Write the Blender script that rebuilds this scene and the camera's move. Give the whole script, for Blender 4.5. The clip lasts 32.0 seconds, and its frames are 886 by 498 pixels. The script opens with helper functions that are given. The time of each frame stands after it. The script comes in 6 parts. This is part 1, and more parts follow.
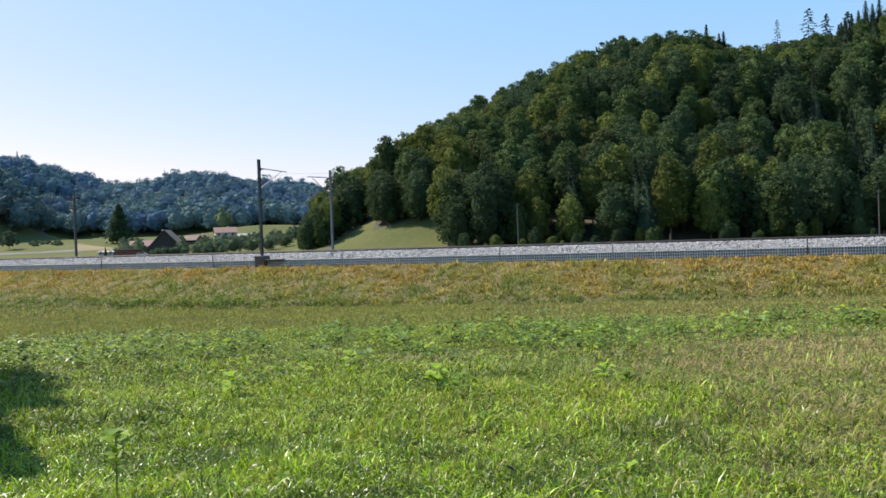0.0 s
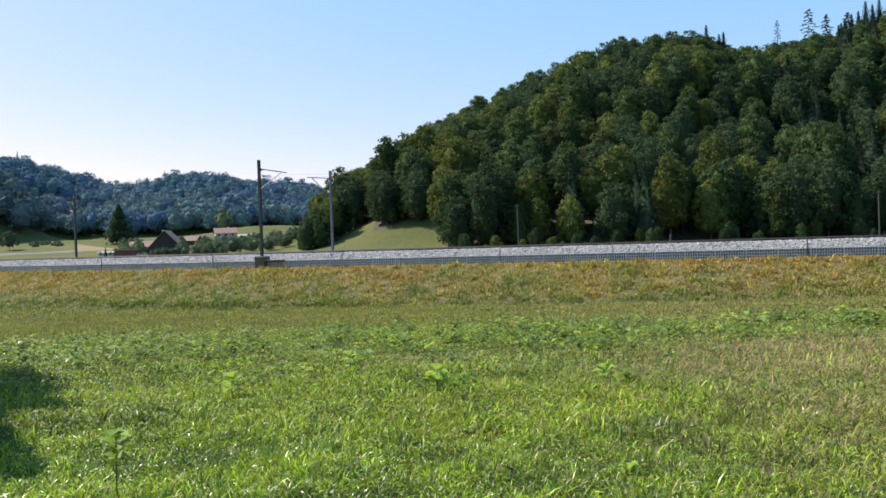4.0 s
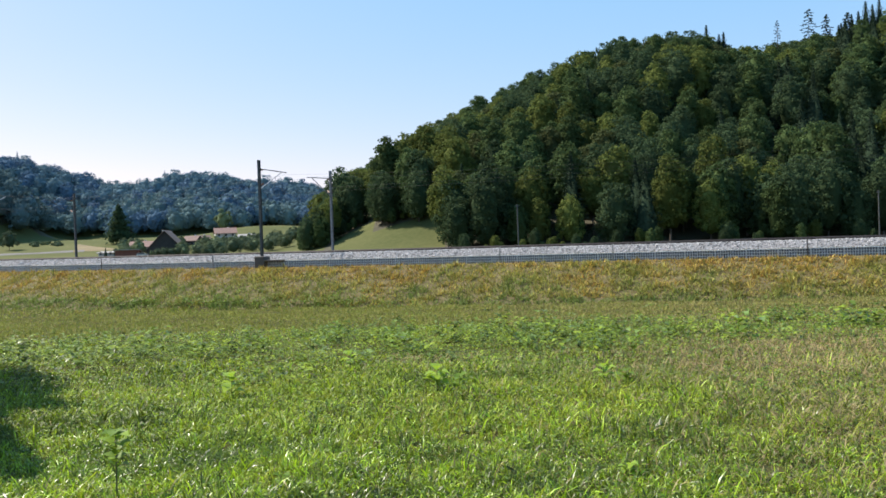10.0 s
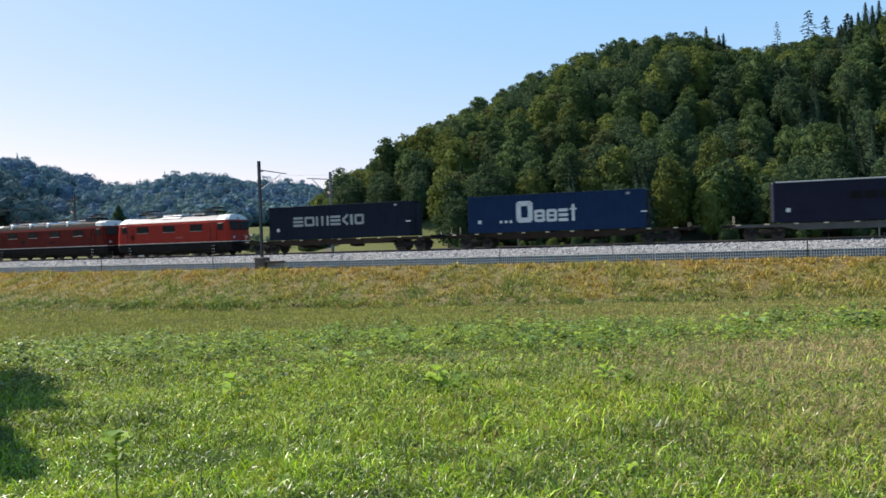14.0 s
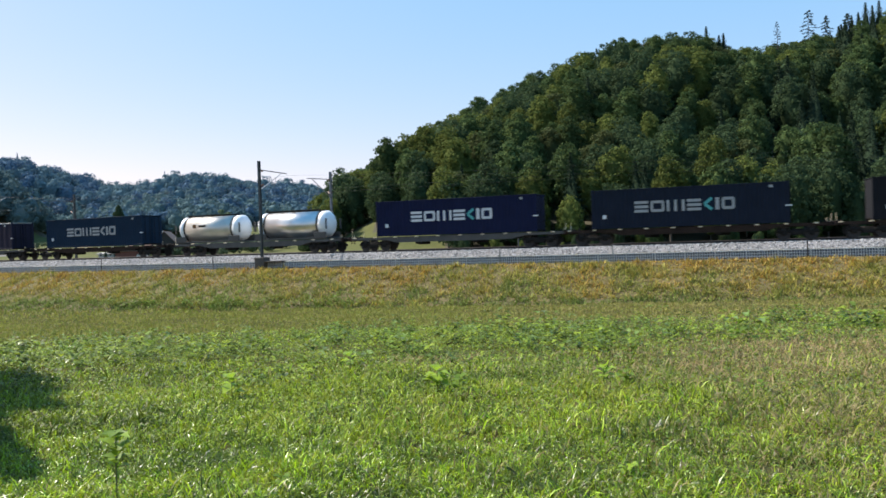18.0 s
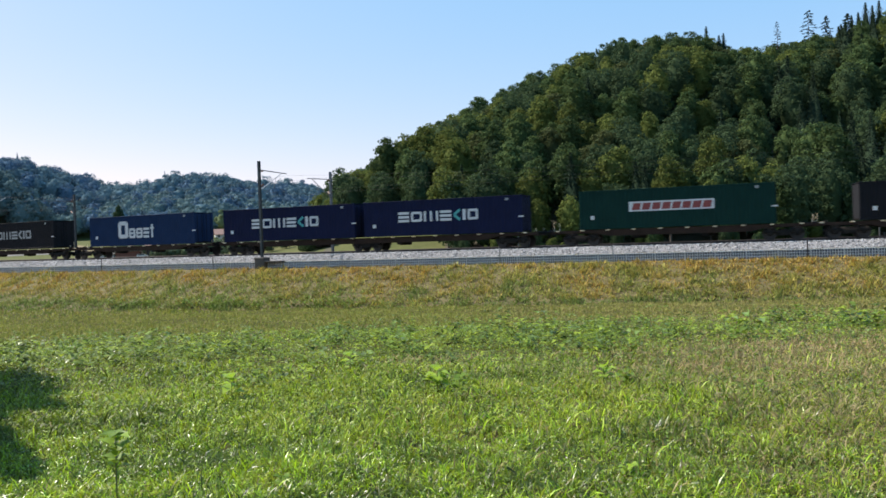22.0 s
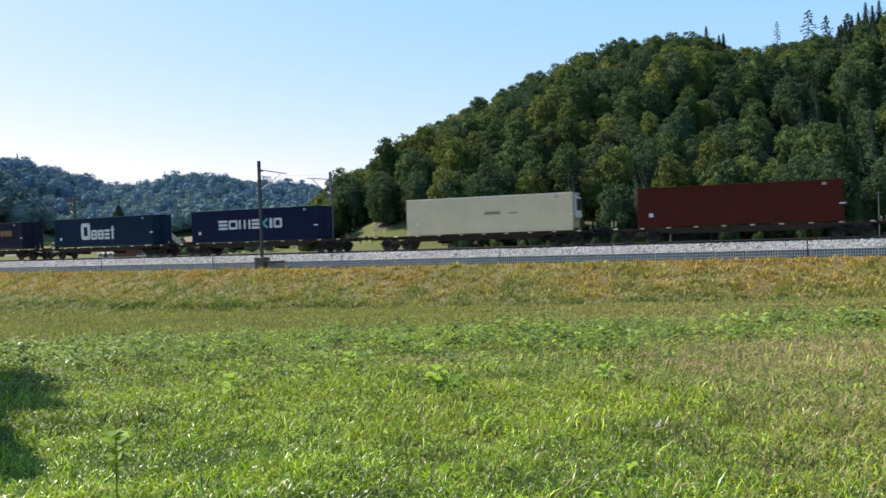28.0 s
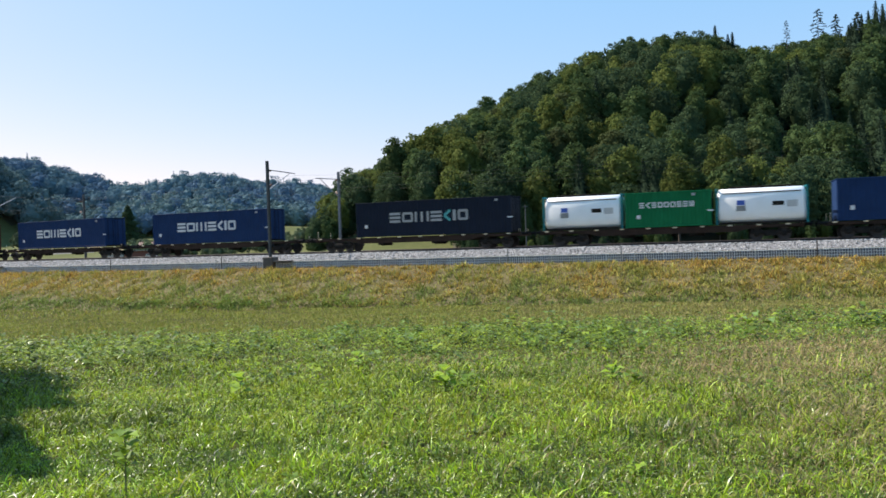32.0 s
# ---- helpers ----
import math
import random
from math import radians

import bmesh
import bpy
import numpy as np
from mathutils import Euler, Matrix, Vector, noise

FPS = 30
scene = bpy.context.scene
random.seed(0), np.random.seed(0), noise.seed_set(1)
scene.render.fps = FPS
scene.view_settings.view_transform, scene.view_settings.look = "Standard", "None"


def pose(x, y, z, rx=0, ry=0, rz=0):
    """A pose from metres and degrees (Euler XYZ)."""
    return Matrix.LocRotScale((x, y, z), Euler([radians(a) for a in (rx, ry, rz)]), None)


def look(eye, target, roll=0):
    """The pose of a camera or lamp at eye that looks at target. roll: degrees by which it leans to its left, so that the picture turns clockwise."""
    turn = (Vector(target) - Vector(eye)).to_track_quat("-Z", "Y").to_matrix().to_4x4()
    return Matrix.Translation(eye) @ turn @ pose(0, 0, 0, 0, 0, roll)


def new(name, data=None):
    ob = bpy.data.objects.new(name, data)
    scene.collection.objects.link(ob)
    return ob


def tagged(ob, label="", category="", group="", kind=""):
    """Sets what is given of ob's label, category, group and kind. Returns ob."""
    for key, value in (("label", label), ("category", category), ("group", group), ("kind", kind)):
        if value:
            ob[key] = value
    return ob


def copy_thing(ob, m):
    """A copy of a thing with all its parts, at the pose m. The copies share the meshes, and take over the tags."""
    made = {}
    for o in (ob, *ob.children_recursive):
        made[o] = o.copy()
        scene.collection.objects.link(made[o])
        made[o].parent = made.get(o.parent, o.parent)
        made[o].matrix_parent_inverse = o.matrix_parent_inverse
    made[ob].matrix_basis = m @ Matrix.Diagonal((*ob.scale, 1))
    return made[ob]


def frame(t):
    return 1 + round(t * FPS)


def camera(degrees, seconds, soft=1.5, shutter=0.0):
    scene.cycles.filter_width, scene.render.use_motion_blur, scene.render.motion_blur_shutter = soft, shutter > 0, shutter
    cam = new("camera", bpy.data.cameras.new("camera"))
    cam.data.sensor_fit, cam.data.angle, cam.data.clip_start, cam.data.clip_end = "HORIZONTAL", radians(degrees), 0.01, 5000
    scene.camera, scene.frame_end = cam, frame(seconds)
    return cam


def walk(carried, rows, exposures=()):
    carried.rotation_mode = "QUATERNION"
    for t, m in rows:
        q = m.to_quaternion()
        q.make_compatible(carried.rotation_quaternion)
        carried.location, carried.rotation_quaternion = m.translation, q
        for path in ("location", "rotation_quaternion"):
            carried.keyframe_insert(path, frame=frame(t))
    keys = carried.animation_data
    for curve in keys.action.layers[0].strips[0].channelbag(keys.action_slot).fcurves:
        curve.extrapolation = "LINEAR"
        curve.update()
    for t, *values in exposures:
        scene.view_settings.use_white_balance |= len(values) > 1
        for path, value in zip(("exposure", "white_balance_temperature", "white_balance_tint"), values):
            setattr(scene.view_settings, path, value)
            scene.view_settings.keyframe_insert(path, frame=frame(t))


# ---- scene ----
E0 = 1.45                      # eye height over the grass at the camera
FOV = 56.8
cam = camera(FOV, 32.0, soft=1.6, shutter=0.2)
F = 784 / math.tan(radians(FOV / 2))


def view(dx, dy):
    """The camera's pose, turned by a small swing dx (left) and dy (up)."""
    return pose(0, 0, E0, 90 - 0.706, 0, 0) @ pose(0, 0, 0, math.degrees(dy / F), math.degrees(dx / F), 0) @ pose(0, 0, 0, 0, 0, -2.08)


SWING = [(0.0, 0, -2.2), (0.7, 0, -3.2), (1.2, 0, -3.8), (2.0, 0, -2.2), (2.5, 0, -1), (5.5, 0, -1.2), (12.0, 0, -0.8), (12.5, 0, 0.8),
         (18.7, 0, 0.6), (19.5, 0, -0.7), (20.5, 0, -0.7), (21.0, 0, 0.7), (25.5, 0, 0.9), (28.0, 0, 0.6), (28.6, 0, -0.9), (29.5, 0, -0.8),
         (29.9, 0, 0.5), (30.0, 6, 0.7), (30.1, 14.5, 0.8), (30.2, 17, 0.8), (30.5, 18, 0.8), (30.8, 16, 1.4), (31.0, 14.5, 1.6), (31.5, 14, 1.4), (32.0, 14, 0.8)]
walk(cam, [(t, view(dx, dy)) for t, dx, dy in SWING], exposures=[(t, 0.74 + e, 6600, 14) for t, e in ((0.0, 0.08), (10.0, 0.08), (14.5, 0.06), (16.5, 0.18), (17.7, 0.18), (18.0, 0.07), (25.5, 0.05), (27.5, 0.18), (28.7, 0.18), (29.1, 0.06), (32.0, 0.06))])

# ---- sky and sun ----
SUN_AZ, SUN_EL = 63.0, 46.0    # degrees left of the view's line, and up
to_sun = Vector((-math.sin(radians(SUN_AZ)) * math.cos(radians(SUN_EL)), math.cos(radians(SUN_AZ)) * math.cos(radians(SUN_EL)), math.sin(radians(SUN_EL))))
world = bpy.data.worlds.new("sky")
scene.world = world
world.use_nodes = True
wn = world.node_tree
sky = wn.nodes.new("ShaderNodeTexSky")
sky.sky_type, sky.sun_disc = "NISHITA", False
sky.sun_elevation, sky.sun_rotation = radians(SUN_EL), radians(-SUN_AZ)
sky.altitude, sky.air_density, sky.dust_density, sky.ozone_density = 400, 1.0, 0.9, 1.2
tone = wn.nodes.new("ShaderNodeHueSaturation")
tone.inputs["Saturation"].default_value, tone.inputs["Hue"].default_value = 1.1, 0.503
wn.links.new(sky.outputs[0], tone.inputs["Color"])
split, joined = wn.nodes.new("ShaderNodeSeparateColor"), wn.nodes.new("ShaderNodeCombineColor")
wn.links.new(tone.outputs[0], split.inputs[0])
for k, (gain, lift) in enumerate(((0.84, 0.32), (0.42, 2.18), (0.10, 4.8))):      # thin even summer haze, thickest in the blue
    veil = wn.nodes.new("ShaderNodeMath")
    veil.operation = "MULTIPLY_ADD"
    veil.inputs[1].default_value, veil.inputs[2].default_value = gain, lift
    wn.links.new(split.outputs[k], veil.inputs[0])
    wn.links.new(veil.outputs[0], joined.inputs[k])
wn.links.new(joined.outputs[0], wn.nodes["Background"].inputs[0])
wn.nodes["Background"].inputs[1].default_value = 0.108
sun = new("sun", bpy.data.lights.new("sun", "SUN"))
sun.data.energy, sun.data.angle, sun.data.color = 5.0, radians(0.53), (1.0, 0.95, 0.86)
sun.matrix_world = look(to_sun * 50, (0, 0, 0))


# ---- materials ----
def mat(name, c1, c2, scale=3.0, rough=0.7, metal=0.0, bump=0.15, fine=30.0, vary=0.0, island=0.0, through_light=0.0, c3=None, spec=0.5):
    """A surface with two scales of noise between two colours (and a third in blotches), grain in relief, and a change of tone from piece to piece."""
    m = bpy.data.materials.new(name)
    m.use_nodes = True
    nt, N = m.node_tree, m.node_tree.nodes
    bsdf = N["Principled BSDF"]
    tc = N.new("ShaderNodeTexCoord")

    def noise_at(s, detail):
        n = N.new("ShaderNodeTexNoise")
        n.inputs["Scale"].default_value, n.inputs["Detail"].default_value = s, detail
        nt.links.new(tc.outputs["Object"], n.inputs["Vector"])
        return n

    big, small = noise_at(scale, 4), noise_at(fine, 3)
    ramp = N.new("ShaderNodeValToRGB")
    ramp.color_ramp.elements[0].position, ramp.color_ramp.elements[1].position = 0.32, 0.68
    ramp.color_ramp.elements[0].color, ramp.color_ramp.elements[1].color = (*c1, 1), (*c2, 1)
    if c3:
        e = ramp.color_ramp.elements.new(0.85)
        e.color = (*c3, 1)
    add = N.new("ShaderNodeMath")
    add.operation = "MULTIPLY_ADD"
    add.inputs[1].default_value, add.inputs[2].default_value = 0.45, 0.0
    nt.links.new(small.outputs["Fac"], add.inputs[0])
    mixf = N.new("ShaderNodeMath")
    mixf.operation = "MULTIPLY_ADD"
    mixf.inputs[1].default_value = 0.6
    nt.links.new(big.outputs["Fac"], mixf.inputs[0])
    nt.links.new(add.outputs[0], mixf.inputs[2])
    nt.links.new(mixf.outputs[0], ramp.inputs[0])
    col = ramp.outputs[0]
    for amount, kind in ((vary, "ShaderNodeObjectInfo"), (island, "ShaderNodeNewGeometry")):
        if amount:
            info = N.new(kind)
            hsv = N.new("ShaderNodeHueSaturation")
            mr = N.new("ShaderNodeMapRange")
            mr.inputs["To Min"].default_value, mr.inputs["To Max"].default_value = 1 - amount, 1 + amount
            nt.links.new(info.outputs["Random" if kind.endswith("Info") else "Random Per Island"], mr.inputs["Value"])
            nt.links.new(mr.outputs[0], hsv.inputs["Value"])
            nt.links.new(col, hsv.inputs["Color"])
            col = hsv.outputs[0]
    nt.links.new(col, bsdf.inputs["Base Color"])
    bsdf.inputs["Roughness"].default_value, bsdf.inputs["Metallic"].default_value = rough, metal
    bsdf.inputs["Specular IOR Level"].default_value = spec
    if bump:
        b = N.new("ShaderNodeBump")
        b.inputs["Strength"].default_value, b.inputs["Distance"].default_value = bump, 0.03
        nt.links.new(small.outputs["Fac"], b.inputs["Height"])
        nt.links.new(b.outputs[0], bsdf.inputs["Normal"])
    if through_light:
        tl, mx = N.new("ShaderNodeBsdfTranslucent"), N.new("ShaderNodeMixShader")
        nt.links.new(col, tl.inputs["Color"])
        mx.inputs[0].default_value = through_light
        nt.links.new(bsdf.outputs[0], mx.inputs[1])
        nt.links.new(tl.outputs[0], mx.inputs[2])
        nt.links.new(mx.outputs[0], N["Material Output"].inputs["Surface"])
    return m


M_field = mat("field_soil", (0.036, 0.038, 0.012), (0.076, 0.072, 0.024), 0.25, 0.95, fine=9, bump=0.5, spec=0.03)
M_valley = mat("valley_meadow", (0.068, 0.080, 0.028), (0.110, 0.113, 0.045), 0.035, 0.95, fine=0.7, bump=0.3, c3=(0.20, 0.18, 0.10), spec=0.05)
M_litter = mat("forest_floor", (0.03, 0.032, 0.015), (0.07, 0.06, 0.03), 0.08, 0.95, fine=2, bump=0.4)
M_bank = mat("dry_bank_soil", (0.081, 0.062, 0.022), (0.150, 0.115, 0.040), 0.5, 0.95, fine=6, bump=0.6)
M_ballast = mat("ballast_bed", (0.120, 0.118, 0.116), (0.250, 0.244, 0.238), 11, 0.9, fine=40, bump=0.3)
M_stone = mat("ballast_stone", (0.200, 0.198, 0.195), (0.400, 0.390, 0.375), 5, 0.85, fine=25, bump=0.3, island=0.72)
M_gabion_stone = mat("gabion_stone", (0.055, 0.062, 0.088), (0.17, 0.18, 0.22), 4, 0.8, fine=20, bump=0.3, island=0.4)
M_wire = mat("galvanised_wire", (0.55, 0.56, 0.57), (0.72, 0.72, 0.70), 8, 0.6, 0.1, bump=0.0)
M_concrete = mat("concrete", (0.24, 0.23, 0.21), (0.36, 0.35, 0.32), 3, 0.9, fine=40, bump=0.3, vary=0.12)
M_footing = mat("stained_concrete", (0.05, 0.043, 0.036), (0.10, 0.085, 0.075), 2, 0.9, fine=20, bump=0.3)
M_rail = mat("rusty_rail", (0.035, 0.028, 0.024), (0.07, 0.055, 0.048), 6, 0.65, 0.2, bump=0.1)
M_mast = mat("grey_steel_mast", (0.045, 0.05, 0.05), (0.085, 0.09, 0.09), 3, 0.6, 0.3, bump=0.1)
M_mast_light = mat("pale_steel_mast", (0.14, 0.15, 0.155), (0.22, 0.22, 0.22), 3, 0.55, 0.4, bump=0.1)
M_copper = mat("weathered_wire", (0.025, 0.027, 0.025), (0.05, 0.05, 0.045), 5, 0.6, 0.5, bump=0.0)
M_insulator = mat("brown_insulator", (0.12, 0.06, 0.04), (0.18, 0.09, 0.05), 5, 0.3, bump=0.0)


# ---- building helpers ----
def part(name, bm, material, parent=None, label="", shade=False, recalc=True):
    """Links a bmesh as one mesh object under its thing."""
    me = bpy.data.meshes.new(name)
    if recalc:
        bmesh.ops.recalc_face_normals(bm, faces=bm.faces)
    bm.to_mesh(me)
    bm.free()
    me.materials.append(material)
    if shade:
        me.polygons.foreach_set("use_smooth", [True] * len(me.polygons))
    ob = new(name, me)
    if parent:
        ob.parent = parent
    if label:
        ob["label"] = label
    return ob


def thing(name, label, category, group="", kind="", m=None):
    ob = tagged(new(name), label, category, group, kind)
    ob.empty_display_size = 0.2
    if m is not None:
        ob.matrix_basis = m
    return ob


def same(name, data, parent, m, label=""):
    """One more piece on a mesh that is already there."""
    ob = new(name, data)
    ob.parent, ob.matrix_basis = parent, m
    if label:
        ob["label"] = label
    return ob


def box(bm, cx, cy, cz, sx, sy, sz, bevel=0.0, m=None):
    r = bmesh.ops.create_cube(bm, size=1.0)
    vs = r["verts"]
    for v in vs:
        v.co = Vector((cx + v.co.x * sx, cy + v.co.y * sy, cz + v.co.z * sz))
    if bevel:
        es = list({e for v in vs for e in v.link_edges})
        g = bmesh.ops.bevel(bm, geom=es, offset=bevel, segments=1, affect="EDGES")
        vs = list({v for f in g["faces"] for v in f.verts} | {v for v in vs if v.is_valid})
    if m is not None:
        for v in vs:
            v.co = m @ v.co
    return vs


def rod(bm, a, b, r, seg=8, r2=None):
    a, b = Vector(a), Vector(b)
    way = b - a
    g = bmesh.ops.create_cone(bm, cap_ends=True, segments=seg, radius1=r, radius2=r if r2 is None else r2, depth=way.length)
    m = Matrix.Translation((a + b) / 2) @ way.to_track_quat("Z", "Y").to_matrix().to_4x4()
    for v in g["verts"]:
        v.co = m @ v.co
    return g["verts"]


def BM():
    return bmesh.new()


def np_mesh(name, V, faces, mats, mi=None, smooth=False):
    """A mesh from arrays: V (n, 3), faces (k, 3) or (k, 4)."""
    me = bpy.data.meshes.new(name)
    V, faces = np.asarray(V, np.float32), np.asarray(faces, np.int32)
    k, c = faces.shape
    me.vertices.add(len(V))
    me.vertices.foreach_set("co", V.ravel())
    me.loops.add(k * c)
    me.loops.foreach_set("vertex_index", faces.ravel())
    me.polygons.add(k)
    me.polygons.foreach_set("loop_start", np.arange(0, k * c, c, dtype=np.int32))
    for m in mats:
        me.materials.append(m)
    if mi is not None:
        me.polygons.foreach_set("material_index", np.asarray(mi, np.int32))
    if smooth:
        me.polygons.foreach_set("use_smooth", np.ones(k, bool))
    me.update(calc_edges=True)
    return me


# ---- the line of the railway ----
TH, DIST, KAPPA, GRADE = radians(70.666), 61.602 + 1.27, 0.002276, 0.003576
AX, NX = np.array([-math.sin(TH), math.cos(TH)]), np.array([math.cos(TH), math.sin(TH)])
S0, S1 = -45.0, 130.0          # the curve lies between these, straight beyond


def bend(s):
    c = np.clip(s, S0, S1)
    return 0.5 * KAPPA * c * c + KAPPA * c * (s - c), KAPPA * c


def rail_z(s):
    return 0.58 + GRADE * np.clip(s, -70, 170)


def on_line(s, o=0.0, dz=0.0):
    """A place by the railway: s metres along the near track (to the left), o metres towards the meadow, dz over the rail's top."""
    s = np.asarray(s, float)
    w, slope = bend(s)
    px, py = NX[0] * (DIST + w) + AX[0] * s, NX[1] * (DIST + w) + AX[1] * s
    tx, ty = AX[0] + slope * NX[0], AX[1] + slope * NX[1]
    ln = np.hypot(tx, ty)
    return np.stack([px - ty / ln * o, py + (tx / ln) * o, rail_z(s) + dz + 0 * px], -1)


def heading(s):
    """The pose on the near track at s: x ahead (to the left), y towards the meadow, z up."""
    p = on_line(s)
    q = on_line(s + 0.5) - on_line(s - 0.5)
    ang = math.degrees(math.atan2(q[1], q[0]))
    tilt = math.degrees(math.atan2(q[2], math.hypot(q[0], q[1])))
    return pose(float(p[0]), float(p[1]), float(p[2]), 0, -tilt, ang)


def to_line(x, y):
    """s and o of places in the plan (arrays)."""
    rel = x * AX[0] + y * AX[1], x * NX[0] + y * NX[1]
    s = rel[0].copy()
    for _ in range(6):
        w, slope = bend(s)
        s = s + ((rel[0] - s) + slope * (rel[1] - DIST - w)) / (1 + slope * slope + KAPPA * 20)
    w, slope = bend(s)
    return s, -(rel[1] - DIST - w) / np.sqrt(1 + slope * slope)


# ---- the lie of the land ----
RIDGE_X = np.array([-400, -160, -100, -75, -48, -28, 2, 30, 56, 76, 98, 116, 138, 160, 190, 250, 400, 900])
RIDGE_H = np.array([0, 0, 0, 3, 9, 21, 37.5, 50.3, 61.3, 68.8, 71.6, 70.8, 64.5, 68, 75, 82, 88, 90])


def bumps(x, y, k):
    return np.sin(x * k + 1.3) * np.cos(y * k * 1.3 + 0.4) + 0.5 * np.sin(x * k * 2.3 + y * k * 1.7)


def smooth01(t):
    t = np.clip(t, 0, 1)
    return t * t * (3 - 2 * t)


def land(x, y):
    """Height of the ground (arrays)."""
    s, o = to_line(x, y)
    a, b = 0.064 * y, 3.2 + np.clip(0.014 * (y - 50), -0.2, 1.2)
    base = 0.35 * np.logaddexp(-a / 0.35, -b / 0.35)
    base = np.where(y < 0, np.minimum(0.03 * -y, 3), base)
    far = -3.6 + 4.2 * smooth01((y - 120) / 380) * smooth01((60 - x) / 200) + 7.5 * smooth01((y - 345) / 130) * smooth01((-70 - x) / 70)
    z = np.where(o < -10, far, np.where(o > 0, base, base + (far - base) * smooth01(-o / 10)))
    z = np.minimum(z, -1.8 + 0.5 * np.maximum(np.abs(o + 2) - 12, 0))
    # the wooded hill behind the line
    foot = 205 + 35 * smooth01((10 - x) / 50)
    t = (y - foot) / (360 - foot)
    prof = 0.35 * np.clip(t, 0, 1) + 0.65 * smooth01(t)
    xr = x * 360 / np.maximum(y, 200)
    hill = np.interp(xr, RIDGE_X, RIDGE_H) * prof
    z = z + hill * np.where(o < -20, 1, 0) * (1 - 0.5 * smooth01((y - 460) / 300))
    # hills round the valley
    for cx, cy, rx, ry, h in FAR_HILLS:
        d = np.hypot((x - cx) / rx, (y - cy) / ry)
        z = z + h * (1 - smooth01(d))
    return z + 0.04 * bumps(x, y, 0.35) * np.where(o > 10, 1, 0)


FAR_HILLS = [(-304, 484, 76, 70, 58), (-366, 690, 112, 150, 57), (-221, 730, 153, 150, 41), (-83, 780, 121, 150, 26), (350, 1200, 420, 300, 90), (-1100, 1100, 500, 400, 110), (-106, 545, 80, 75, 6), (-14, 268, 42, 50, 7.5)]


def land1(x, y):
    return float(land(np.array([float(x)]), np.array([float(y)]))[0])


def ground_sheet():
    u = np.linspace(-1, 1, 260)
    xs = 2600 * (0.06 * u + 0.94 * np.sign(u) * np.abs(u) ** 3.2)
    w = np.linspace(-0.45, 1, 300)
    ys = 3000 * (0.10 * w + 0.90 * np.sign(w) * np.abs(w) ** 2.6)
    X, Y = np.meshgrid(xs, ys)
    x, y = X.ravel(), Y.ravel()
    z = land(x, y)
    s, o = to_line(x, y)
    nx, ny = len(xs), len(ys)
    i = (np.arange(ny - 1)[:, None] * nx + np.arange(nx - 1)[None]).ravel()
    faces = np.stack([i, i + 1, i + nx + 1, i + nx], 1)
    cx, cy = x[faces].mean(1), y[faces].mean(1)
    co = to_line(cx, cy)[1]
    mi = np.where(co > 0, 0, np.where(wooded(cx, cy) & ((cy < 400) | wooded(cx, cy - 30)), 2, 1))
    return tagged(new("ground", np_mesh("ground", np.stack([x, y, z], 1), faces, [M_field, M_valley, M_litter], mi, True)), "grassy valley floor with a wooded hillside", "ground", kind="structure")


def wooded(x, y):
    """Where the woods stand."""
    foot = np.where(x > 0, 207, np.where(x > -22, 251, np.where(x > -34, 266, 244)))
    main = (y > foot + 3 * np.sin(x * 0.2)) & (x > np.where(y < 300, -37, -46)) & (y < 470)
    far = np.zeros_like(main)
    for k, (cx, cy, rx, ry, h) in enumerate(FAR_HILLS[:-2]):
        far |= np.hypot((x - cx) / rx, (y - cy) / ry) < 0.86
    return main | (far & (y > 400))


ground_sheet()


# ---- embankment, ballast, rails ----
def strip(name, prof, s_from, s_to, step, material, label, category):
    """A long body with a given cross-section (o, height over rail) along the line."""
    ss = np.arange(s_from, s_to + 0.1, step)
    P = np.stack([on_line(ss, o, dz) for o, dz in prof], 1)
    k = len(prof)
    V = P.reshape(-1, 3)
    i = (np.arange(len(ss) - 1)[:, None] * k + np.arange(k - 1)[None]).ravel()
    faces = np.stack([i, i + k, i + k + 1, i + 1], 1)
    return tagged(new(name, np_mesh(name, V, faces, [material], None, False)), label, category, kind="structure")


strip("embankment", [(26, -7.5), (14, -5.2), (10.6, -3.8), (8.6, -3.05), (3.95, -1.28), (3.6, -1.22), (3.2, -1.2), (3.0, -0.62), (-7.5, -0.62), (-9, -1.3), (-16, -5), (-24, -7)], -780, 520, 2.0, M_bank, "railway embankment overgrown with dry grass", "embankment")
strip("ballast_bed", [(3.05, -0.70), (2.0, -0.17), (-5.8, -0.17), (-7.2, -0.8)], -780, 520, 2.0, M_ballast, "bed of light grey crushed stone under the tracks", "ballast")


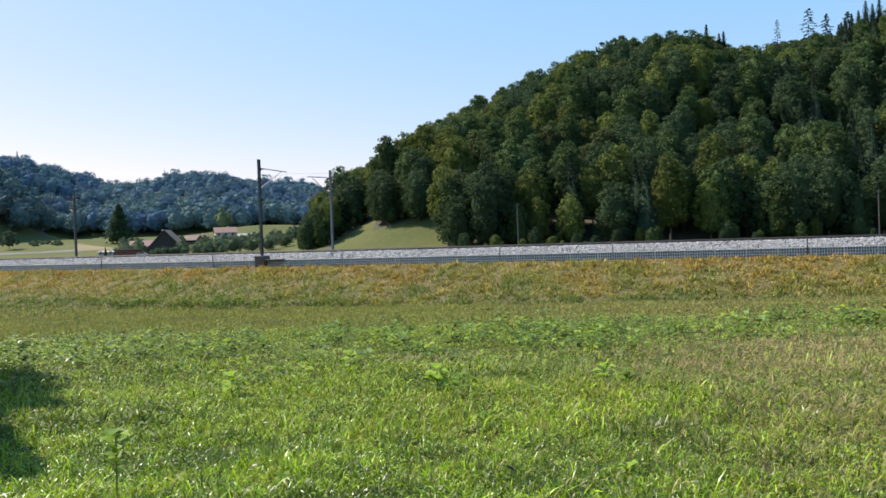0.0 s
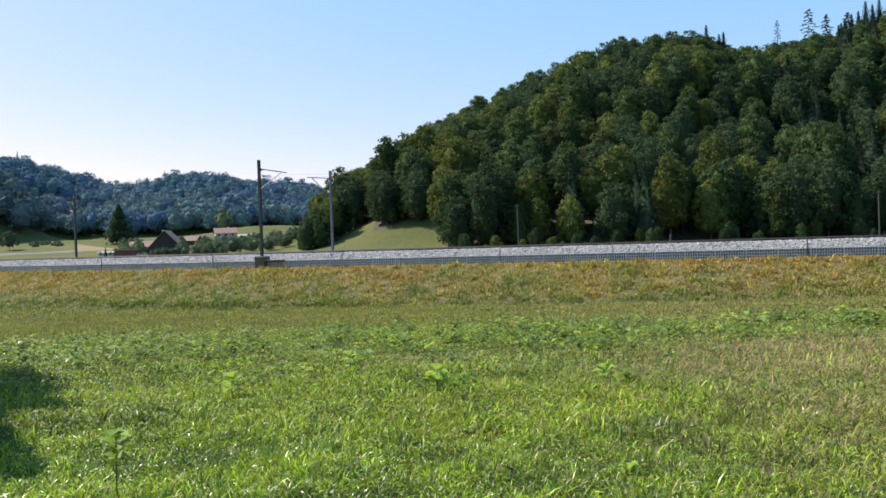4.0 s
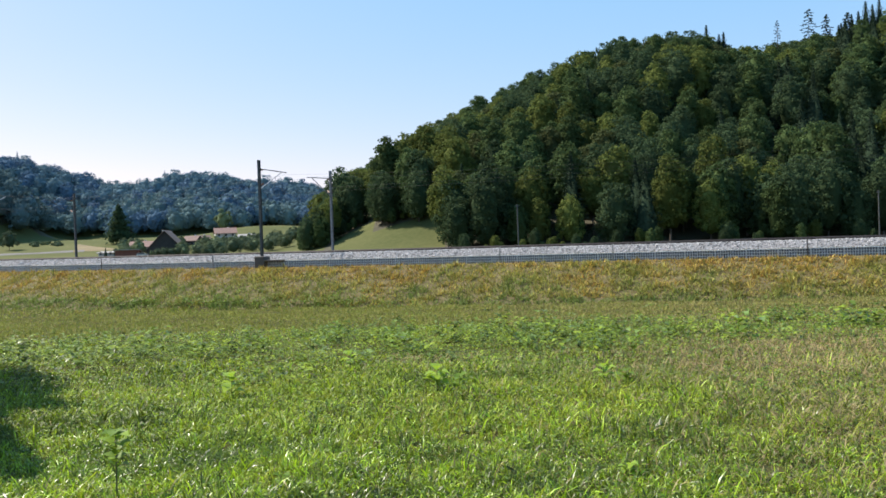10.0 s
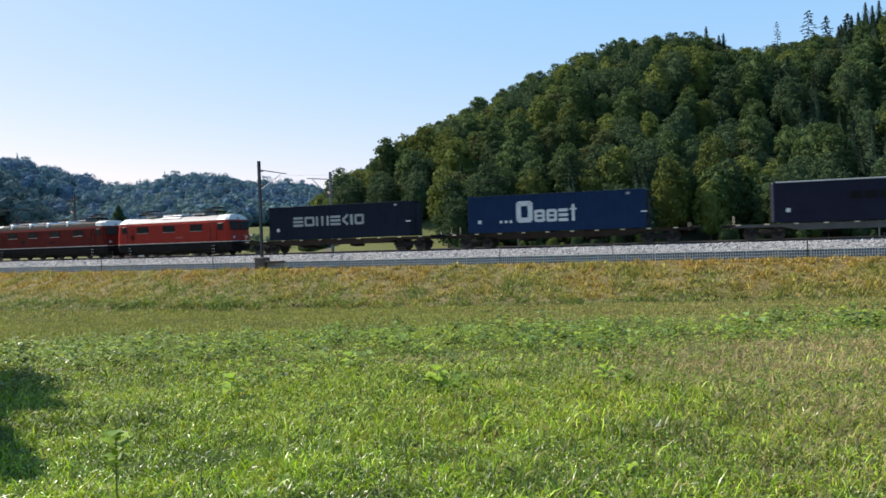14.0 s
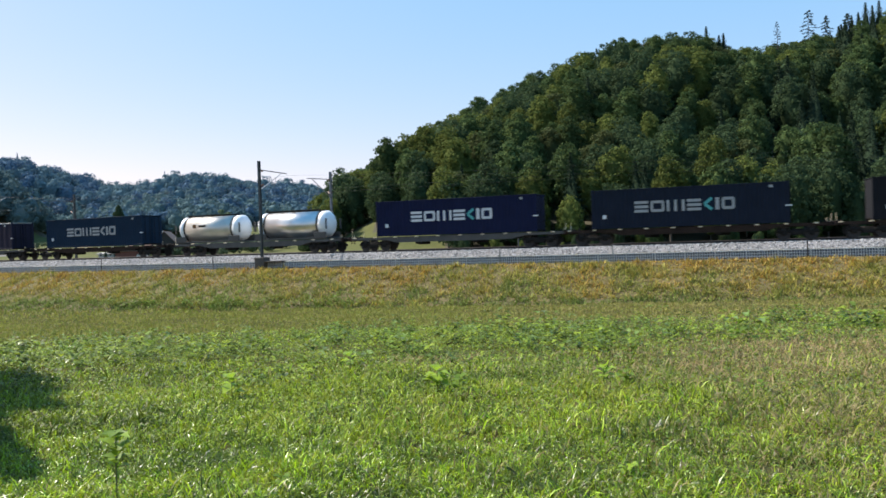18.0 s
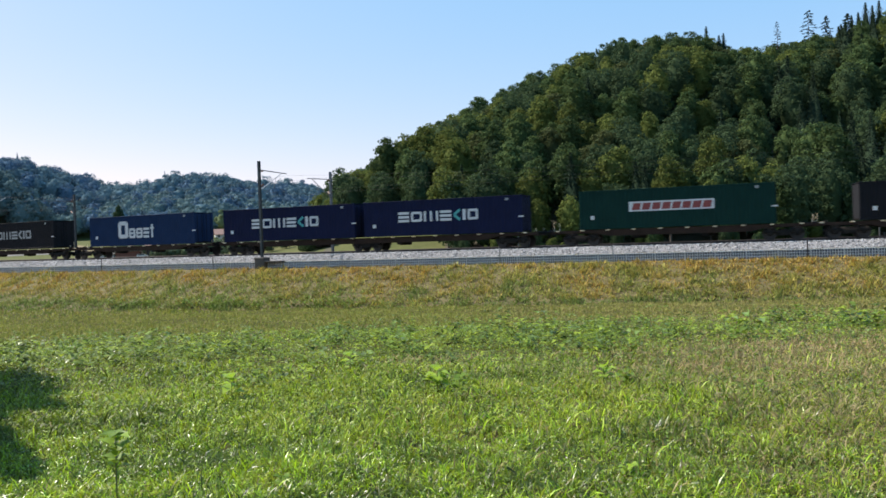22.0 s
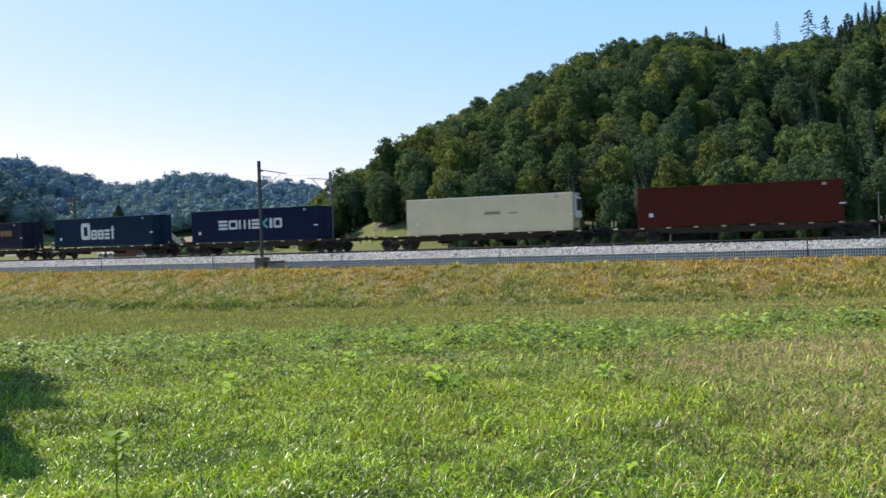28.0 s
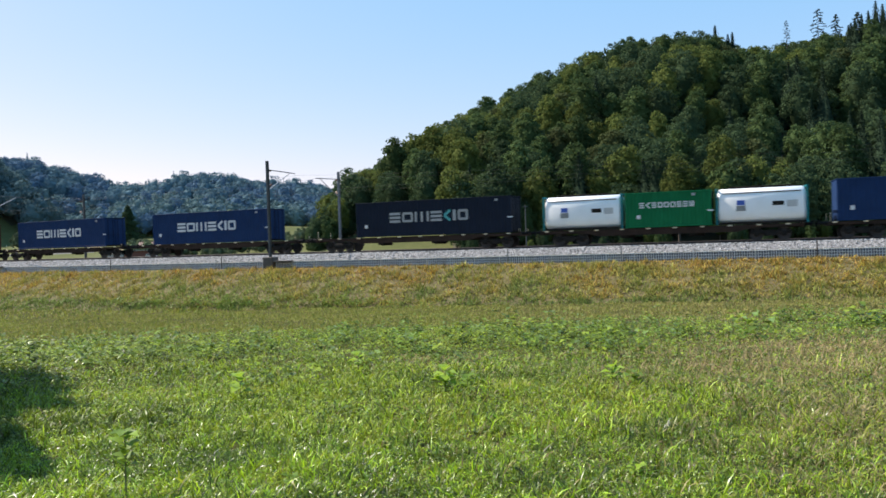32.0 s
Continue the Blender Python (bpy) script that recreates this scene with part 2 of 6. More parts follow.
def railway_track(o):
    tr = thing("railway_track", "railway track with rusty rails on concrete sleepers", "railway track", "tracks of the line", "structure")
    ss = np.arange(-780, 520, 2.0)
    prof = [(-0.036, 0), (0.036, 0), (0.036, -0.035), (0.01, -0.05), (0.01, -0.13), (0.07, -0.15), (-0.07, -0.15), (-0.01, -0.13), (-0.01, -0.05), (-0.036, -0.035)]
    for g in (-0.755, 0.755):
        P = np.stack([on_line(ss, o + g + a, b) for a, b in prof], 1)
        k = len(prof)
        i = (np.arange(len(ss) - 1)[:, None] * k + np.arange(k)[None]).ravel()
        j = (np.arange(len(ss) - 1)[:, None] * k + (np.arange(k)[None] + 1) % k).ravel()
        new("rail", np_mesh("rail", P.reshape(-1, 3), np.stack([i, i + k, j + k, j], 1), [M_rail])).parent = tr
    bm = BM()
    box(bm, 0, 0, -0.22, 0.26, 2.5, 0.16, 0.02)
    first = part("sleeper", bm, M_concrete, tr)
    first.matrix_basis = heading(-20) @ pose(0, o, 0)
    for q in range(1, 150):
        same("sleeper", first.data, tr, heading(-20 + 0.75 * q) @ pose(0, o, 0))
    return tr


railway_track(0)
railway_track(-3.8)


# ---- the train ----
M_reddull = mat("weathered_red", (0.070, 0.007, 0.005), (0.108, 0.010, 0.007), 1.2, 0.6, bump=0.03, fine=18, spec=0.1, c3=(0.055, 0.013, 0.012))
M_red = mat("locomotive_red", (0.225, 0.015, 0.008), (0.285, 0.021, 0.012), 1.2, 0.5, bump=0.03, fine=18, vary=0.05, spec=0.15)
M_roof = mat("dark_grey_roof", (0.018, 0.016, 0.014), (0.042, 0.038, 0.034), 1.5, 0.75, bump=0.1, spec=0.15)
M_pale = mat("pale_grey_paint", (0.36, 0.36, 0.35), (0.52, 0.51, 0.49), 1.5, 0.45, bump=0.05)
M_cab = mat("grey_cab_roof", (0.17, 0.17, 0.165), (0.27, 0.265, 0.25), 1.5, 0.55, bump=0.05)
M_hood = mat("roof_hood_grey", (0.10, 0.10, 0.10), (0.19, 0.185, 0.18), 1.5, 0.6, bump=0.1)
M_under = mat("brake_dust_black", (0.010, 0.009, 0.008), (0.026, 0.022, 0.018), 2, 0.85, bump=0.2, spec=0.1)
M_skirt = mat("grimy_grey_sill", (0.006, 0.006, 0.006), (0.016, 0.015, 0.014), 1.5, 0.75, bump=0.1, spec=0.08)
M_line = mat("white_line_paint", (0.55, 0.48, 0.40), (0.70, 0.63, 0.55), 2, 0.5, bump=0.0)
M_glass = mat("dark_cab_glass", (0.008, 0.010, 0.010), (0.020, 0.022, 0.022), 1, 0.3, bump=0.0, spec=0.06)
M_steel = mat("wheel_steel", (0.025, 0.02, 0.017), (0.06, 0.048, 0.04), 4, 0.6, 0.2, bump=0.1)
M_rust = mat("wagon_brown", (0.022, 0.014, 0.011), (0.048, 0.030, 0.022), 1.5, 0.85, bump=0.15, vary=0.2, c3=(0.10, 0.075, 0.055), spec=0.1)
M_wagon_grey = mat("wagon_grey", (0.045, 0.042, 0.038), (0.085, 0.078, 0.070), 1.5, 0.75, bump=0.12, c3=(0.14, 0.10, 0.07))
M_cleat = mat("pale_yellow_cleat", (0.55, 0.42, 0.25), (0.70, 0.60, 0.42), 3, 0.6, bump=0.0)
M_sign = mat("sign_white", (0.52, 0.53, 0.54), (0.66, 0.66, 0.65), 3, 0.5, bump=0.0)
M_signdull = mat("sign_grey_white", (0.26, 0.265, 0.26), (0.38, 0.38, 0.37), 3, 0.6, bump=0.0)
M_teal = mat("sign_teal", (0.05, 0.30, 0.30), (0.07, 0.38, 0.36), 3, 0.5, bump=0.0)
M_orange = mat("sign_orange", (0.13, 0.05, 0.012), (0.19, 0.08, 0.02), 3, 0.5, bump=0.0)
M_signred = mat("sign_dark_red", (0.20, 0.03, 0.03), (0.28, 0.05, 0.04), 3, 0.5, bump=0.0)
M_signblue = mat("sign_blue", (0.03, 0.08, 0.35), (0.05, 0.12, 0.45), 3, 0.5, bump=0.0)
M_amber = mat("sign_ochre", (0.17, 0.15, 0.09), (0.23, 0.20, 0.12), 3, 0.5, bump=0.0)
M_lamp = mat("lamp_glass", (0.25, 0.25, 0.24), (0.35, 0.35, 0.33), 3, 0.15, bump=0.0)
M_tank = mat("stainless_tank", (0.55, 0.55, 0.54), (0.68, 0.67, 0.65), 1.2, 0.30, 0.85, bump=0.02)
M_tankdull = mat("dull_cream_tank", (0.46, 0.43, 0.38), (0.60, 0.57, 0.51), 1.0, 0.35, 0.55, bump=0.03)
M_whitetank = mat("white_tank_cladding", (0.72, 0.73, 0.73), (0.84, 0.84, 0.83), 1.0, 0.35, bump=0.02)


def paint(name, c, d=1.35):
    return mat(name, c, tuple(min(v * d, 1) for v in c), 0.9, 0.65, bump=0.04, fine=14, spec=0.08)


P_navy = paint("navy_container_paint", (0.008, 0.011, 0.034))
P_slate = paint("slate_container_paint", (0.010, 0.014, 0.024))
P_blue = paint("blue_container_paint", (0.009, 0.023, 0.060))
P_petrol = paint("petrol_container_paint", (0.006, 0.018, 0.036))
P_royal = paint("royal_blue_container_paint", (0.010, 0.027, 0.076))
P_green = paint("dark_green_container_paint", (0.005, 0.026, 0.021))
P_brightgreen = paint("green_container_paint", (0.005, 0.11, 0.042))
P_black = paint("charcoal_container_paint", (0.011, 0.011, 0.013))
P_violet = paint("dark_violet_container_paint", (0.013, 0.013, 0.025))
P_oxide = paint("oxide_red_container_paint", (0.062, 0.013, 0.008))
P_cream = mat("cream_reefer_paint", (0.56, 0.43, 0.27), (0.70, 0.55, 0.36), 0.8, 0.5, bump=0.04, c3=(0.45, 0.36, 0.22))
P_curtain = paint("teal_curtain", (0.012, 0.075, 0.10))
P_curtain_blue = paint("blue_curtain", (0.012, 0.075, 0.14))
P_frameteal = paint("teal_frame_paint", (0.012, 0.13, 0.14))


def wheel_mesh():
    bm = BM()
    for y0, y1, r in ((-0.065, 0.045, 0.46), (0.045, 0.075, 0.49), (-0.075, -0.065, 0.30)):
        rod(bm, (0, y0, 0), (0, y1, 0), r, 24)
    rod(bm, (0, -0.14, 0), (0, 0.1, 0), 0.11, 12)
    me = bpy.data.meshes.new("wheel")
    bm.to_mesh(me)
    bm.free()
    me.materials.append(M_steel)
    return me


WHEEL = wheel_mesh()


def bogie(parent, x, base, heavy=False):
    """A two-axle truck under a vehicle, with its frame, springs and four wheels."""
    bm = BM()
    for y in (-1.0, 1.0):
        box(bm, x, y, 0.56, base + 0.9, 0.14, 0.2, 0.03)
        box(bm, x, y, 0.44, base * 0.45, 0.2, 0.3, 0.04)
        for q in (-base / 2, base / 2):
            box(bm, x + q, y * 1.03, 0.47, 0.34, 0.22, 0.34, 0.05)
            rod(bm, (x + q - 0.25, y, 0.56), (x + q - 0.25, y, 0.80), 0.09, 8)
            rod(bm, (x + q + 0.25, y, 0.56), (x + q + 0.25, y, 0.80), 0.09, 8)
    box(bm, x, 0, 0.62, 0.6, 2.0, 0.26, 0.03)
    if heavy:
        for y in (-1.12, 1.12):
            box(bm, x, y, 0.72, base * 0.8, 0.08, 0.16, 0.02)
            rod(bm, (x - base * 0.3, y, 0.35), (x + base * 0.3, y, 0.78), 0.035, 6)
    fr = part("bogie", bm, M_under, parent)
    for q in (-base / 2, base / 2):
        for y in (-0.78, 0.78):
            same("wheel", WHEEL, fr, pose(x + q, y, 0.46, 0, 0, 180 if y > 0 else 0))
    return fr


def buffers(parent, half):
    for e in (-1, 1):
        for y in (-0.875, 0.875):
            bm = BM()
            rod(bm, (e * (half - 0.62), y, 1.05), (e * (half - 0.2), y, 1.05), 0.11, 12)
            rod(bm, (e * (half - 0.25), y, 1.05), (e * (half - 0.05), y, 1.05), 0.075, 12)
            rod(bm, (e * (half - 0.06), y, 1.05), (e * half, y, 1.05), 0.22, 16)
            part("buffer", bm, M_skirt, parent)
        bm = BM()
        rod(bm, (e * (half - 0.7), 0, 1.0), (e * (half - 0.15), 0, 1.0), 0.05, 8)
        rod(bm, (e * (half - 0.15), 0, 1.0), (e * (half - 0.10), 0, 0.62), 0.04, 8)
        part("coupling", bm, M_under, parent)


def ringed(bm, rings):
    """Skins a row of closed rings of equal count."""
    vs = [[bm.verts.new(p) for p in r] for r in rings]
    for a, b in zip(vs, vs[1:]):
        for i in range(len(a)):
            bm.faces.new((a[i], a[(i + 1) % len(a)], b[(i + 1) % len(a)], b[i]))
    bm.faces.new(vs[0])
    bm.faces.new(list(reversed(vs[-1])))


def shell(prof, half, lean0, lean, round_y=0.88):
    """A vehicle's shell from a half cross-section (y, z), its ends rounded and leaning back over lean0."""
    full = [(y, z) for y, z in prof] + [(-y, z) for y, z in reversed(prof)]
    rings = []
    for e, cut in ((1, 0.0), (1, 0.35), (-1, 0.35), (-1, 0.0)):
        rings.append([(e * (half - cut - max(0, z - lean0) * lean * (1.0 if cut == 0 else 0.8)), y * (round_y if cut == 0 else 1), z) for y, z in full])
    bm = BM()
    ringed(bm, rings)
    return bm


def pantograph(parent, x, up):
    bm = BM()
    for y in (-0.55, 0.55):
        box(bm, x, y, 4.02, 1.9, 0.08, 0.08)
    for q in (-0.8, 0.8):
        box(bm, x + q, 0, 4.06, 0.08, 1.3, 0.08)
        for y in (-0.5, 0.5):
            rod(bm, (x + q, y, 3.85), (x + q, y, 4.02), 0.07, 8)
    knee, top = (x + 1.0, 4.28, x - 0.6, 4.38) if not up else (x + 0.95, 4.75, x - 0.25, 5.42), 0
    kx, kz, hx, hz = knee
    rod(bm, (x - 0.7, 0, 4.1), (kx, 0, kz), 0.05, 8)
    for y in (-0.35, 0.35):
        rod(bm, (kx, y * 0.4, kz), (hx, y, hz), 0.03, 8)
    for q in (-0.18, 0.18):
        rod(bm, (hx + q, -0.75, hz + 0.05), (hx + q, 0.75, hz + 0.05), 0.035, 8)
        for y in (-1, 1):
            rod(bm, (hx + q, y * 0.75, hz + 0.05), (hx + q, y * 0.95, hz - 0.12), 0.03, 8)
    part("pantograph", bm, M_under, parent)


def locomotive(name, label, half_all, half, windows, bogies, base, panels):
    lo = thing(name, label, "locomotive", "locomotives of the train")
    W = 1.475
    part("body", shell([(W, 1.28), (W, 3.0), (W - 0.05, 3.22)], half, 2.15, 0.20), M_reddull if name.startswith("six") else M_red, lo)
    part("sill", shell([(W - 0.14, 0.46), (W - 0.02, 0.80), (W - 0.02, 1.22)], half + 0.02, 9, 0), M_skirt, lo, "grimy grey sill")
    part("white_line", shell([(W + 0.012, 1.235), (W + 0.012, 1.285)], half + 0.035, 9, 0), M_line, lo)
    six = name.startswith("six")
    part("roof", shell([(W - 0.045, 3.22), (W - 0.13, 3.52), (0.95, 3.68), (0.0, 3.74)] if six else [(W - 0.045, 3.22), (W - 0.16, 3.36), (0.85, 3.66), (0.0, 3.74)], half - 0.22, 3.2, 0.5, 0.86), M_roof if six else M_hood, lo, "sooty dark grey roof" if six else "dusty pale grey roof")
    for e in (-1, 1):
        full = [(W - 0.03, 3.225), (W - 0.10, 3.54), (0.95, 3.72), (0.0, 3.79)] if six else [(W - 0.03, 3.225), (W - 0.14, 3.38), (0.85, 3.69), (0.0, 3.77)]
        ring = [(y, z) for y, z in full] + [(-y, z) for y, z in reversed(full)]
        bm = BM()
        ringed(bm, [[(e * (half - c - max(0, z - 3.2) * 0.5), y * k, z) for y, z in ring] for c, k in ((0.19, 0.88), (0.5, 1.0), (1.35, 1.0))])
        part("cab_roof", bm, M_pale, lo, "pale grey cab roof")
        # windscreens and lamps
        for y in (-0.68, 0.68):
            bm = BM()
            box(bm, 0, 0, 0, 0.05, 1.18, 0.80, 0.03, pose(e * (half - 0.075), y, 2.70, 0, -11.3 * e, 0))
            part("windscreen", bm, M_glass, lo)
            bm = BM()
            rod(bm, (e * (half - 0.05), y * 1.3, 1.62), (e * (half + 0.05), y * 1.3, 1.62), 0.13, 16)
            part("headlight", bm, M_lamp, lo)
        bm = BM()
        rod(bm, (e * (half - 0.35), 0, 3.33), (e * (half - 0.14), 0, 3.33), 0.13, 16)
        part("headlight", bm, M_lamp, lo)
        bm = BM()
        box(bm, e * (half + 0.05), 0, 1.0, 0.1, 2.6, 0.28, 0.02)
        box(bm, e * (half + 0.02), 0, 0.55, 0.06, 2.3, 0.35, 0.02)
        part("buffer_beam", bm, M_skirt, lo)
        for y in (-1, 1):
            bm = BM()
            box(bm, e * (half - 1.05), y * (W + 0.004), 2.62, 0.62, 0.03, 0.66, 0.02)
            part("cab_window", bm, M_glass, lo)
            bm = BM()
            for v in (0.30, 0.58, 0.86):
                box(bm, e * (half - 1.85), y * (W - 0.02), v, 0.5, 0.22, 0.04)
            for q in (-0.25, 0.25):
                rod(bm, (e * (half - 1.85) + q, y * (W + 0.03), 0.3), (e * (half - 1.85) + q, y * (W + 0.03), 1.0), 0.02, 6)
            part("steps", bm, M_skirt, lo, "worn grey entrance steps")
            for v in (0.34, 0.62, 0.90):
                bm = BM()
                box(bm, e * (half - 1.85), y * (W + 0.10), v, 0.36, 0.03, 0.03)
                part("step_edge", bm, M_pale, lo, "white step edge")
            for q in (-0.36, 0.36):
                bm = BM()
                rod(bm, (e * (half - 1.85) + q, y * (W + 0.05), 1.35), (e * (half - 1.85) + q, y * (W + 0.05), 2.6), 0.02, 6)
                part("handrail", bm, M_skirt, lo)
            bm = BM()
            for q in (-0.33, 0.33):
                box(bm, e * (half - 1.85) + q, y * (W + 0.003), 2.18, 0.025, 0.02, 1.75)
            box(bm, e * (half - 1.85), y * (W + 0.003), 3.05, 0.68, 0.02, 0.025)
            part("cab_door", bm, M_signred, lo)
    for x in windows:
        for y in (-1, 1):
            bm = BM()
            box(bm, x, y * (W + 0.006), 2.58, 1.34, 0.03, 0.54, 0.04)
            w = part("side_window", bm, M_glass, lo)
            bm = BM()
            for q in (-0.70, 0.70):
                box(bm, x + q, y * (W + 0.012), 2.58, 0.05, 0.03, 0.62)
            box(bm, x, y * (W + 0.012), 2.87, 1.45, 0.03, 0.045)
            part("window_frame", bm, M_under, w)
            bm = BM()
            box(bm, x, y * (W + 0.02), 2.285, 1.45, 0.05, 0.05)
            part("window_sill", bm, M_cab, w, "pale metal sill")
    for x, ln, h, pale in panels:
        bm = BM()
        box(bm, x, 0, 3.76 + h / 4, ln, 1.76, h / 2, 0.03)
        hood = part("roof_hood", bm, M_pale if pale else M_hood, lo)
        fin = None
        for q in np.arange(-ln / 2, ln / 2 - 0.1, 0.2):
            if fin is None:
                bm = BM()
                box(bm, 0, 0, 0, 0.12, 1.7, h)
                fin = part("cooling_fin", bm, M_pale if pale else M_hood, hood)
                fin.matrix_basis = pose(x + q + 0.1, 0, 3.80 + h / 2)
            else:
                same("cooling_fin", fin.data, hood, pose(x + q + 0.1, 0, 3.80 + h / 2))
        if pale:
            bm = BM()
            box(bm, x, 0, 3.56, ln, 2.2, 0.22, 0.06)
            part("roof_panel", bm, M_pale, lo)
    bm = BM()
    rod(bm, (-half + 2.2, 0.55, 4.12), (half - 2.2, 0.55, 4.12), 0.025, 6)
    for q in np.linspace(-half + 2.2, half - 2.2, 7):
        rod(bm, (q, 0.55, 3.7), (q, 0.55, 4.12), 0.05, 8)
    part("roof_line", bm, M_roof, lo)
    bm = BM()
    box(bm, 0, 0, 0.72, half * 0.36, 2.5, 0.5, 0.05)
    box(bm, half * 0.1, 1.2, 0.6, 1.4, 0.3, 0.5, 0.04)
    box(bm, 0, 0, 0.58, 2 * half - 1.4, 2.1, 0.70, 0.05)
    part("equipment_box", bm, M_under, lo)
    for x in bogies:
        bogie(lo, x, base, True)
    buffers(lo, half_all)
    pantograph(lo, half - 3.0, name.startswith("six"))
    pantograph(lo, -half + 3.0, False)
    return lo


def number_bar(parent, x, y, z, w, h, m):
    bm = BM()
    box(bm, x, y, z, w, 0.012, h)
    part("lettering_bar", bm, m, parent)


loco_six = locomotive("six_axle_locomotive", "weathered red six-axle electric locomotive with its pantograph raised", 9.66, 9.0, (5.3, 2.0, -1.5, -5.0), (7.2, 0, -7.2), 2.9,
                      [(6.2, 1.0, 0.2, False), (4.2, 2.0, 0.16, False), (0.9, 2.2, 0.16, False), (-2.2, 1.9, 0.16, False), (-4.9, 1.3, 0.24, False)])
for xx in (5.55, 2.55, -0.2, -3.3, ):
    bm = BM()
    box(bm, xx, 0, 3.53, 0.38, 2.78, 0.56, 0.08)
    part("roof_rib", bm, M_whitetank, loco_six, "pale grey roof rib")
loco_four = locomotive("four_axle_locomotive", "bright red four-axle electric locomotive with its pantographs folded", 7.6, 7.0, (3.55, 0.25, -3.1), (4.0, -4.0), 2.8,
                       [(3.0, 1.3, 0.22, False), (0.3, 2.4, 0.18, True), (-2.9, 1.5, 0.26, False)])
for lo, xa in ((loco_six, 3.6), (loco_four, 4.9)):
    number_bar(lo, xa, 1.482, 1.9, 0.55, 0.45, M_reddull if lo is loco_four else M_skirt)
    number_bar(lo, -1.0, 1.482, 1.75, 0.9, 0.16, M_signred if lo is loco_four else M_skirt)


# ---- container wagons ----
def wagon(half, trucks, sill, label):
    wa = thing("container_wagon", label, "flat wagon", "container wagons of the train")
    deep = 0.42
    for y in (-1.12, 1.12):
        bm = BM()
        a = half - 0.62
        c = trucks[0] - 1.6
        pts = [(a, 1.12), (a, 0.92), (c + 0.5, 0.90), (c - 0.6, 1.12 - deep - 0.05), (-c + 0.6, 1.12 - deep - 0.05), (-c - 0.5, 0.90), (-a, 0.92), (-a, 1.12)]
        va = [bm.verts.new((x, y - 0.06, z)) for x, z in pts]
        vb = [bm.verts.new((x, y + 0.06, z)) for x, z in pts]
        bm.faces.new(va)
        bm.faces.new(list(reversed(vb)))
        for i in range(len(pts)):
            j = (i + 1) % len(pts)
            bm.faces.new((va[i], va[j], vb[j], vb[i]))
        part("side_sill", bm, sill, wa)
        if y > 0:
            for x in np.arange(-a + 1.0, a, 1.9):
                bm = BM()
                box(bm, x, y * 1.06, 1.10, 0.30, 0.07, 0.09, 0.01)
                part("lashing_cleat", bm, M_cleat, wa, "pale yellow lashing cleat")
    bm = BM()
    box(bm, 0, 0, 0.98, 2 * half - 1.3, 0.3, 0.24)
    for x in np.linspace(-half + 0.8, half - 0.8, 9):
        box(bm, x, 0, 1.02, 0.16, 2.2, 0.16)
    part("floor_frame", bm, M_rust, wa)
    for e in (-1, 1):
        bm = BM()
        box(bm, e * (half - 0.66), 0, 1.02, 0.12, 2.5, 0.34, 0.02)
        box(bm, e * (half - 1.2), 0, 1.11, 1.0, 2.3, 0.03)
        part("headstock", bm, M_rust, wa)
        for y in (-1.05, 1.05):
            bm = BM()
            rod(bm, (e * (half - 0.75), y, 1.1), (e * (half - 0.75), y, 1.75 if e > 0 else 1.45), 0.02, 6)
            part("shunter_rail", bm, M_cleat, wa)
    for x in (half * 0.28, -half * 0.22):
        bm = BM()
        rod(bm, (x - 0.5, 0.55, 0.62), (x + 0.5, 0.55, 0.62), 0.19, 12)
        box(bm, x + 0.3, 0.98, 0.66, 0.5, 0.2, 0.34, 0.02)
        part("brake_gear", bm, M_under, wa)
    for x in trucks:
        bogie(wa, x, 1.8)
    buffers(wa, half)
    return wa


W_brown = wagon(9.87, (7.1, -7.1), M_rust, "rust-brown flat wagon carrying containers")
W_grey = wagon(9.87, (7.1, -7.1), M_wagon_grey, "grimy grey flat wagon carrying a container")
W_long = wagon(15.6, (12.9, 0, -12.9), M_rust, "long articulated rust-brown flat wagon carrying two containers")


# ---- containers ----
def ribbed_side(bm, x0, x1, y, z0, z1, pitch, depth, out):
    """A corrugated sheet wall of trapezoid ribs in the plane y."""
    xs, k = [], max(1, int(round((x1 - x0) / pitch)))
    p = (x1 - x0) / k
    for i in range(k):
        a = x0 + i * p
        xs += [(a, 0), (a + 0.30 * p, 0), (a + 0.5 * p, 1), (a + 0.8 * p, 1)]
    xs.append((x1, 0))
    lo = [bm.verts.new((x, y - out * depth * d, z0)) for x, d in xs]
    hi = [bm.verts.new((x, y - out * depth * d, z1)) for x, d in xs]
    for i in range(len(xs) - 1):
        bm.faces.new((lo[i], lo[i + 1], hi[i + 1], hi[i]))


